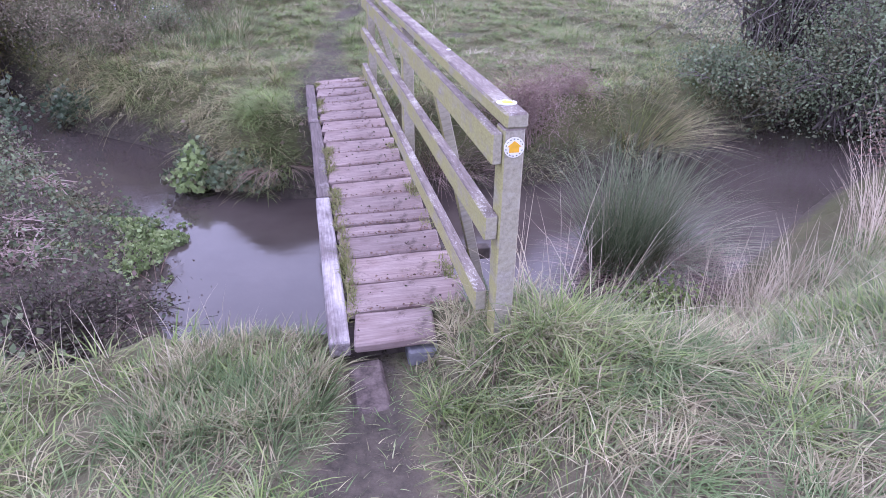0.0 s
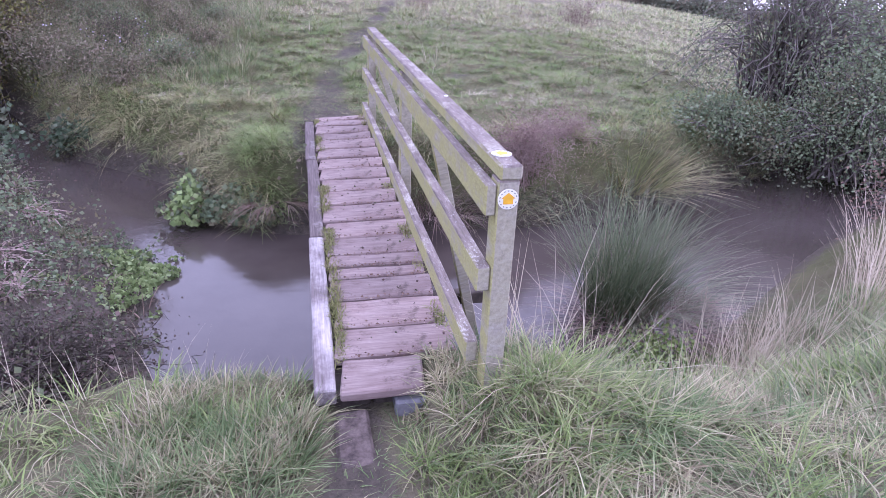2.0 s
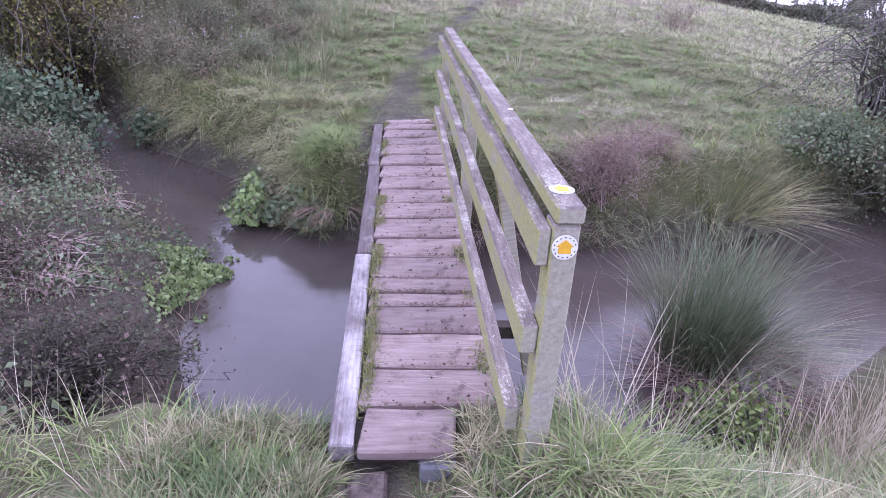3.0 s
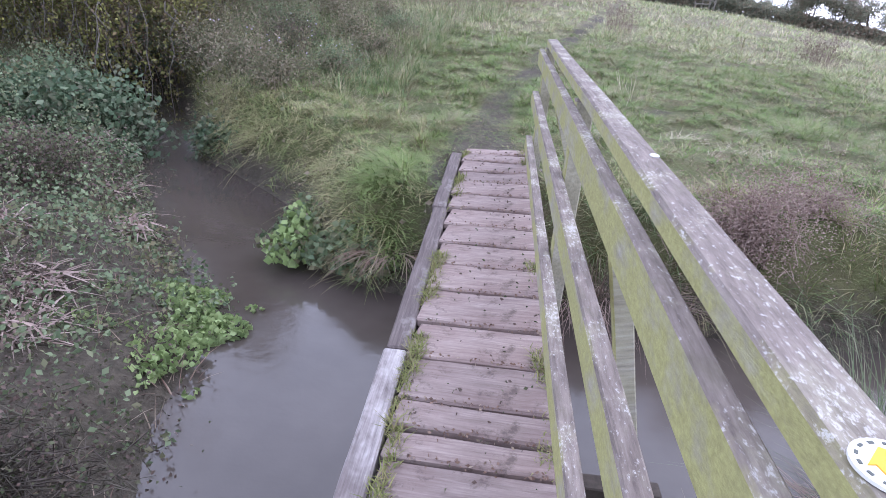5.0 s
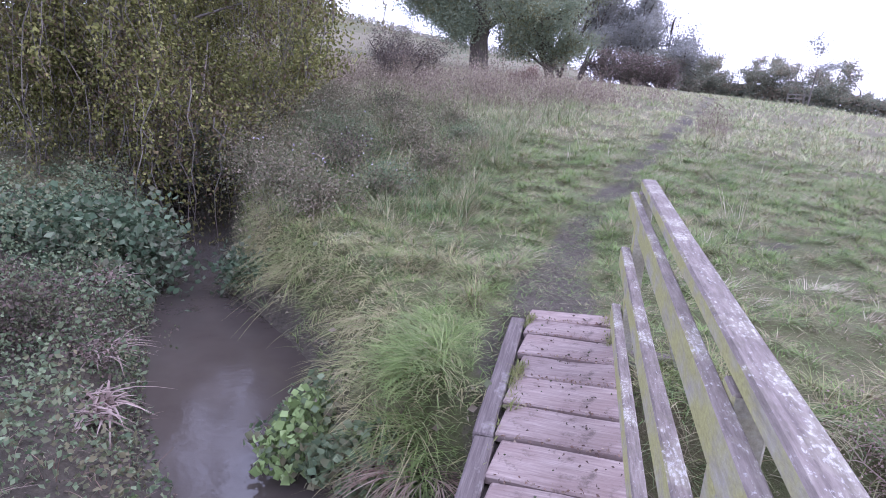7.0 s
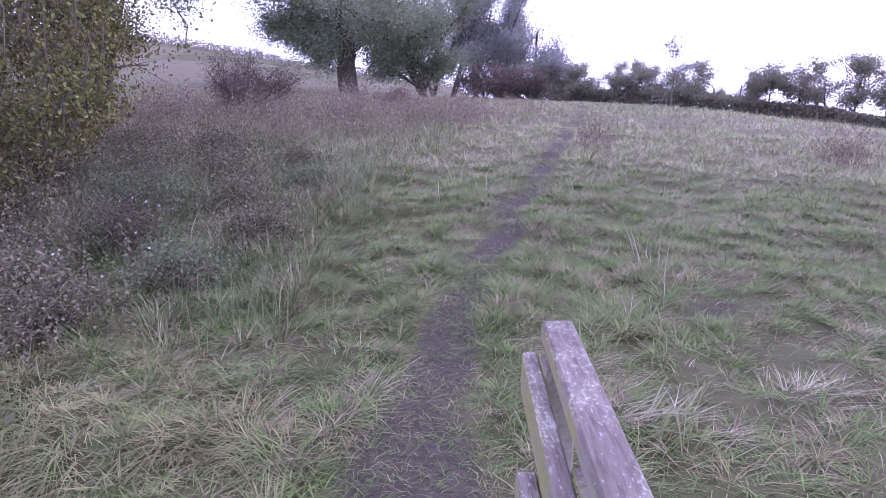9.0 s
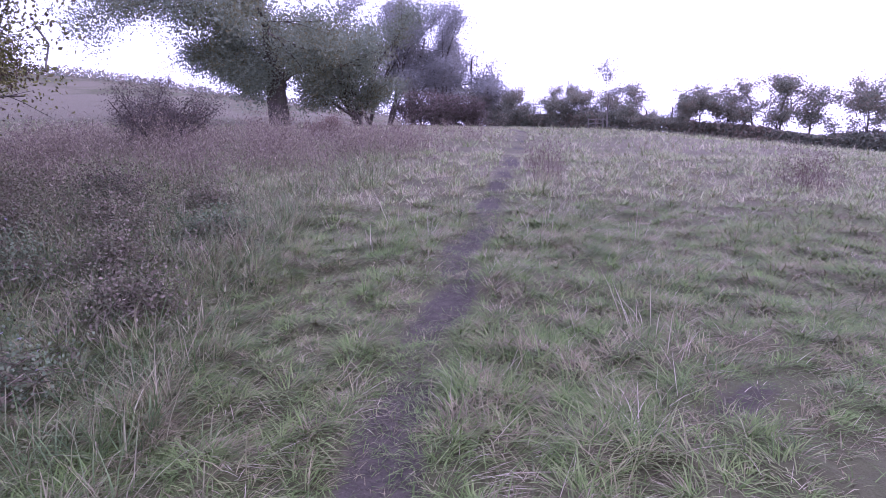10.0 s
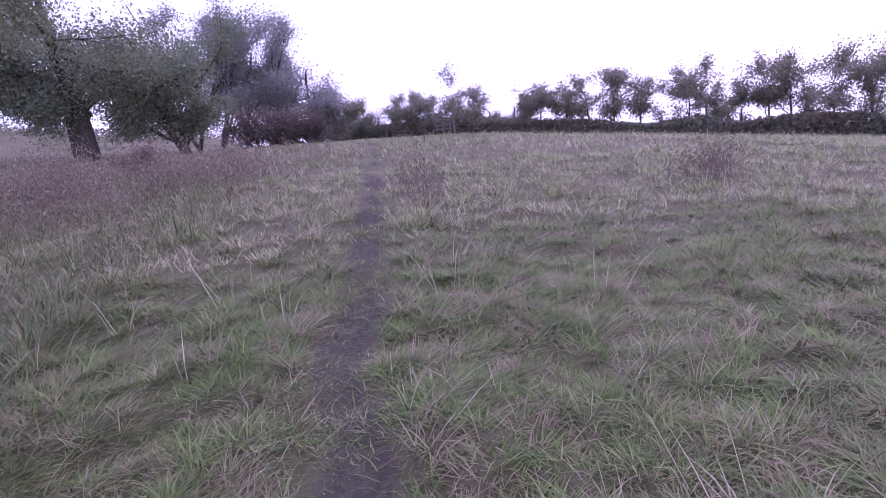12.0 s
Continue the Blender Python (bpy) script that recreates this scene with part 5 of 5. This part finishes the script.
MOUND_LOOKS = [(MAT_HERB, "tangled mound of olive and brown dying weeds on the bank"), (MAT_SCRUB, "low dark mound of bramble and dead weeds"), (MAT_HAW, "mound of grey-green bramble leaves among dead stems")]
for k, (x, y, wide, tall) in enumerate(MOUNDS):
    mat, label = MOUND_LOOKS[(0, 0, 2, 0, 1)[k % 5]]
    mound = bush_mass("weed_mound", on_ground(x, y, 0.06), label, (wide * 1.2, wide, tall * 0.8), int((3000 if k < 3 else 5200) * wide), 0.029, mat, 200 + k, 60, twig_mat=MAT_HERB, category="weeds", group="weed mounds above the stream")
    if k in (0, 1, 2, 4, 7):
        a, q = rng.uniform(0, 6.28, 12), np.sqrt(rng.random(12))
        lump = rng.integers(0, 3, 12)
        at = np.stack([np.cos(lump * 1.7) * wide * 0.5 + np.cos(a) * q * 0.13, np.sin(lump * 1.7) * wide * 0.45 + np.sin(a) * q * 0.13, tall * (0.72 + 0.1 * (lump % 3)) + rng.normal(0, 0.05, 12)], 1)
        heads = part("flower_heads", leaf_cloud("flower_heads", at, rng.uniform(0.02, 0.035, 12), MAT_ASTER, 1.1, 0.4), MAT_ASTER, mound)
        tagged(heads, "small pale lilac flower heads", kind="stuff")
weed_stems("dock_stems", np.array([[7.85, 15.5], [8.1, 15.7], [7.6, 15.6], [3.4, 17.0], [3.2, 16.6]]), 46, (0.55, 1.05), MAT_PURPLE, "rusty purple dock stems standing in the meadow", 0.026, spread=0.2)


def ground_weeds(name, test, count, box, size, tall, mat, label):
    """Low leafy growth that covers the marsh shelf."""
    x, y = rng.uniform(box[0], box[1], count), rng.uniform(box[2], box[3], count)
    k = test(x, y)
    x, y = x[k], y[k]
    z = ground_height(x, y) + rng.random(len(x)) ** 1.5 * tall * (0.15 + 1.5 * smooth01((value_noise(x, y, 2.6, 81) - 0.25) / 0.5))
    me = leaf_cloud(name, np.stack([x, y, z], 1), rng.uniform(0.6, 1.4, len(x)) * size, mat, 1.5, 0.3)
    tagged(new(name, me), label, "weeds", kind="stuff")


def on_shelf(x, y):
    return ~is_far(x, y) & (shore_distance(x, y) > 0.0) & (x < -0.9) & (y > 0.2)


ground_weeds("marsh_weeds", lambda x, y: on_shelf(x, y) & (rng.random(len(x)) < np.interp(y, [1.6, 3.2], [1, 0.35])), 52000, (-7.5, -0.9, 0.3, 9.0), 0.026, 0.42, MAT_SCRUB, "low brown and olive weeds covering the wet margin")
ground_weeds("marsh_greens", lambda x, y: on_shelf(x, y) & (value_noise(x, y, 0.9, 82) > 0.28) & (rng.random(len(x)) < np.interp(y, [2.0, 4.2], [0.35, 1])), 64000, (-7.5, -0.9, 1.7, 9.0), 0.042, 0.34, MAT_HAW, "grey-green leaves among the dead marsh weeds")
ground_weeds("bank_leaves_low", lambda x, y: is_far(x, y) & (shore_distance(x, y) > 0.0) & (shore_distance(x, y) < 0.4), 5200, (-5.5, 0.0, 3.8, 9.5), 0.055, 0.26, MAT_HERB, "ivy and dock leaves at the foot of the far bank")
tufts("marsh_stems", scatter(160, -6.0, -1.0, 0.4, 6.0, on_shelf), 9, 0.12, (0.1, 0.28), (0.005, 0.01), MAT_BROWN, "dead brown stems standing in the wet margin", (0.1, 1.2), (0.1, 0.9), 0.3, 0.4)


def litter(name, x, y, size, mat, label):
    me = leaf_cloud(name, np.stack([x, y, deck_level(x) + 0.004 + rng.random(len(x)) * 0.006], 1), rng.uniform(0.5, 1.5, len(x)) * size, mat, 1.4, 0.85)
    tagged(new(name, me), label, "litter", kind="stuff")


jy = np.repeat(np.array(JOINTS[1:-1]), 55)
jx = rng.uniform(0.08, 0.64, len(jy))
litter("deck_litter", jx, jy - 0.1 * (jx - 0.06) + rng.normal(0, 0.016, len(jy)), 0.014, MAT_BROWN, "crumbs of mud and leaf caught between the boards")
sx = rng.uniform(0.08, 0.64, 260)
litter("deck_crumbs", sx, rng.uniform(0.0, 5.3, 260), 0.016, MAT_SCRUB, "scattered leaf bits on the deck")
kx = np.repeat(rng.uniform(0.1, 0.62, 30), 5) + rng.normal(0, 0.006, 150)
ky = np.repeat(rng.uniform(0.05, 5.3, 30), 5) + rng.normal(0, 0.005, 150)
litter("deck_clods", kx, ky, 0.014, MAT_THORN, "small dark clods of mud trodden onto the boards")

step = plank((0.16, 0.4, 0.05), 0.016, 0.022, 77)
buried = new("sunken_step", bpy.data.meshes.new("sunken_step"))
step.to_mesh(buried.data)
step.free()
buried.data.materials.append(MAT_MUDBOARD)
buried.location, buried.rotation_euler = (0.11, -0.27, -0.113), (0.03, 0.02, 0.06)
tagged(buried, "short muddy board sunk in the path before the bridge", "board")
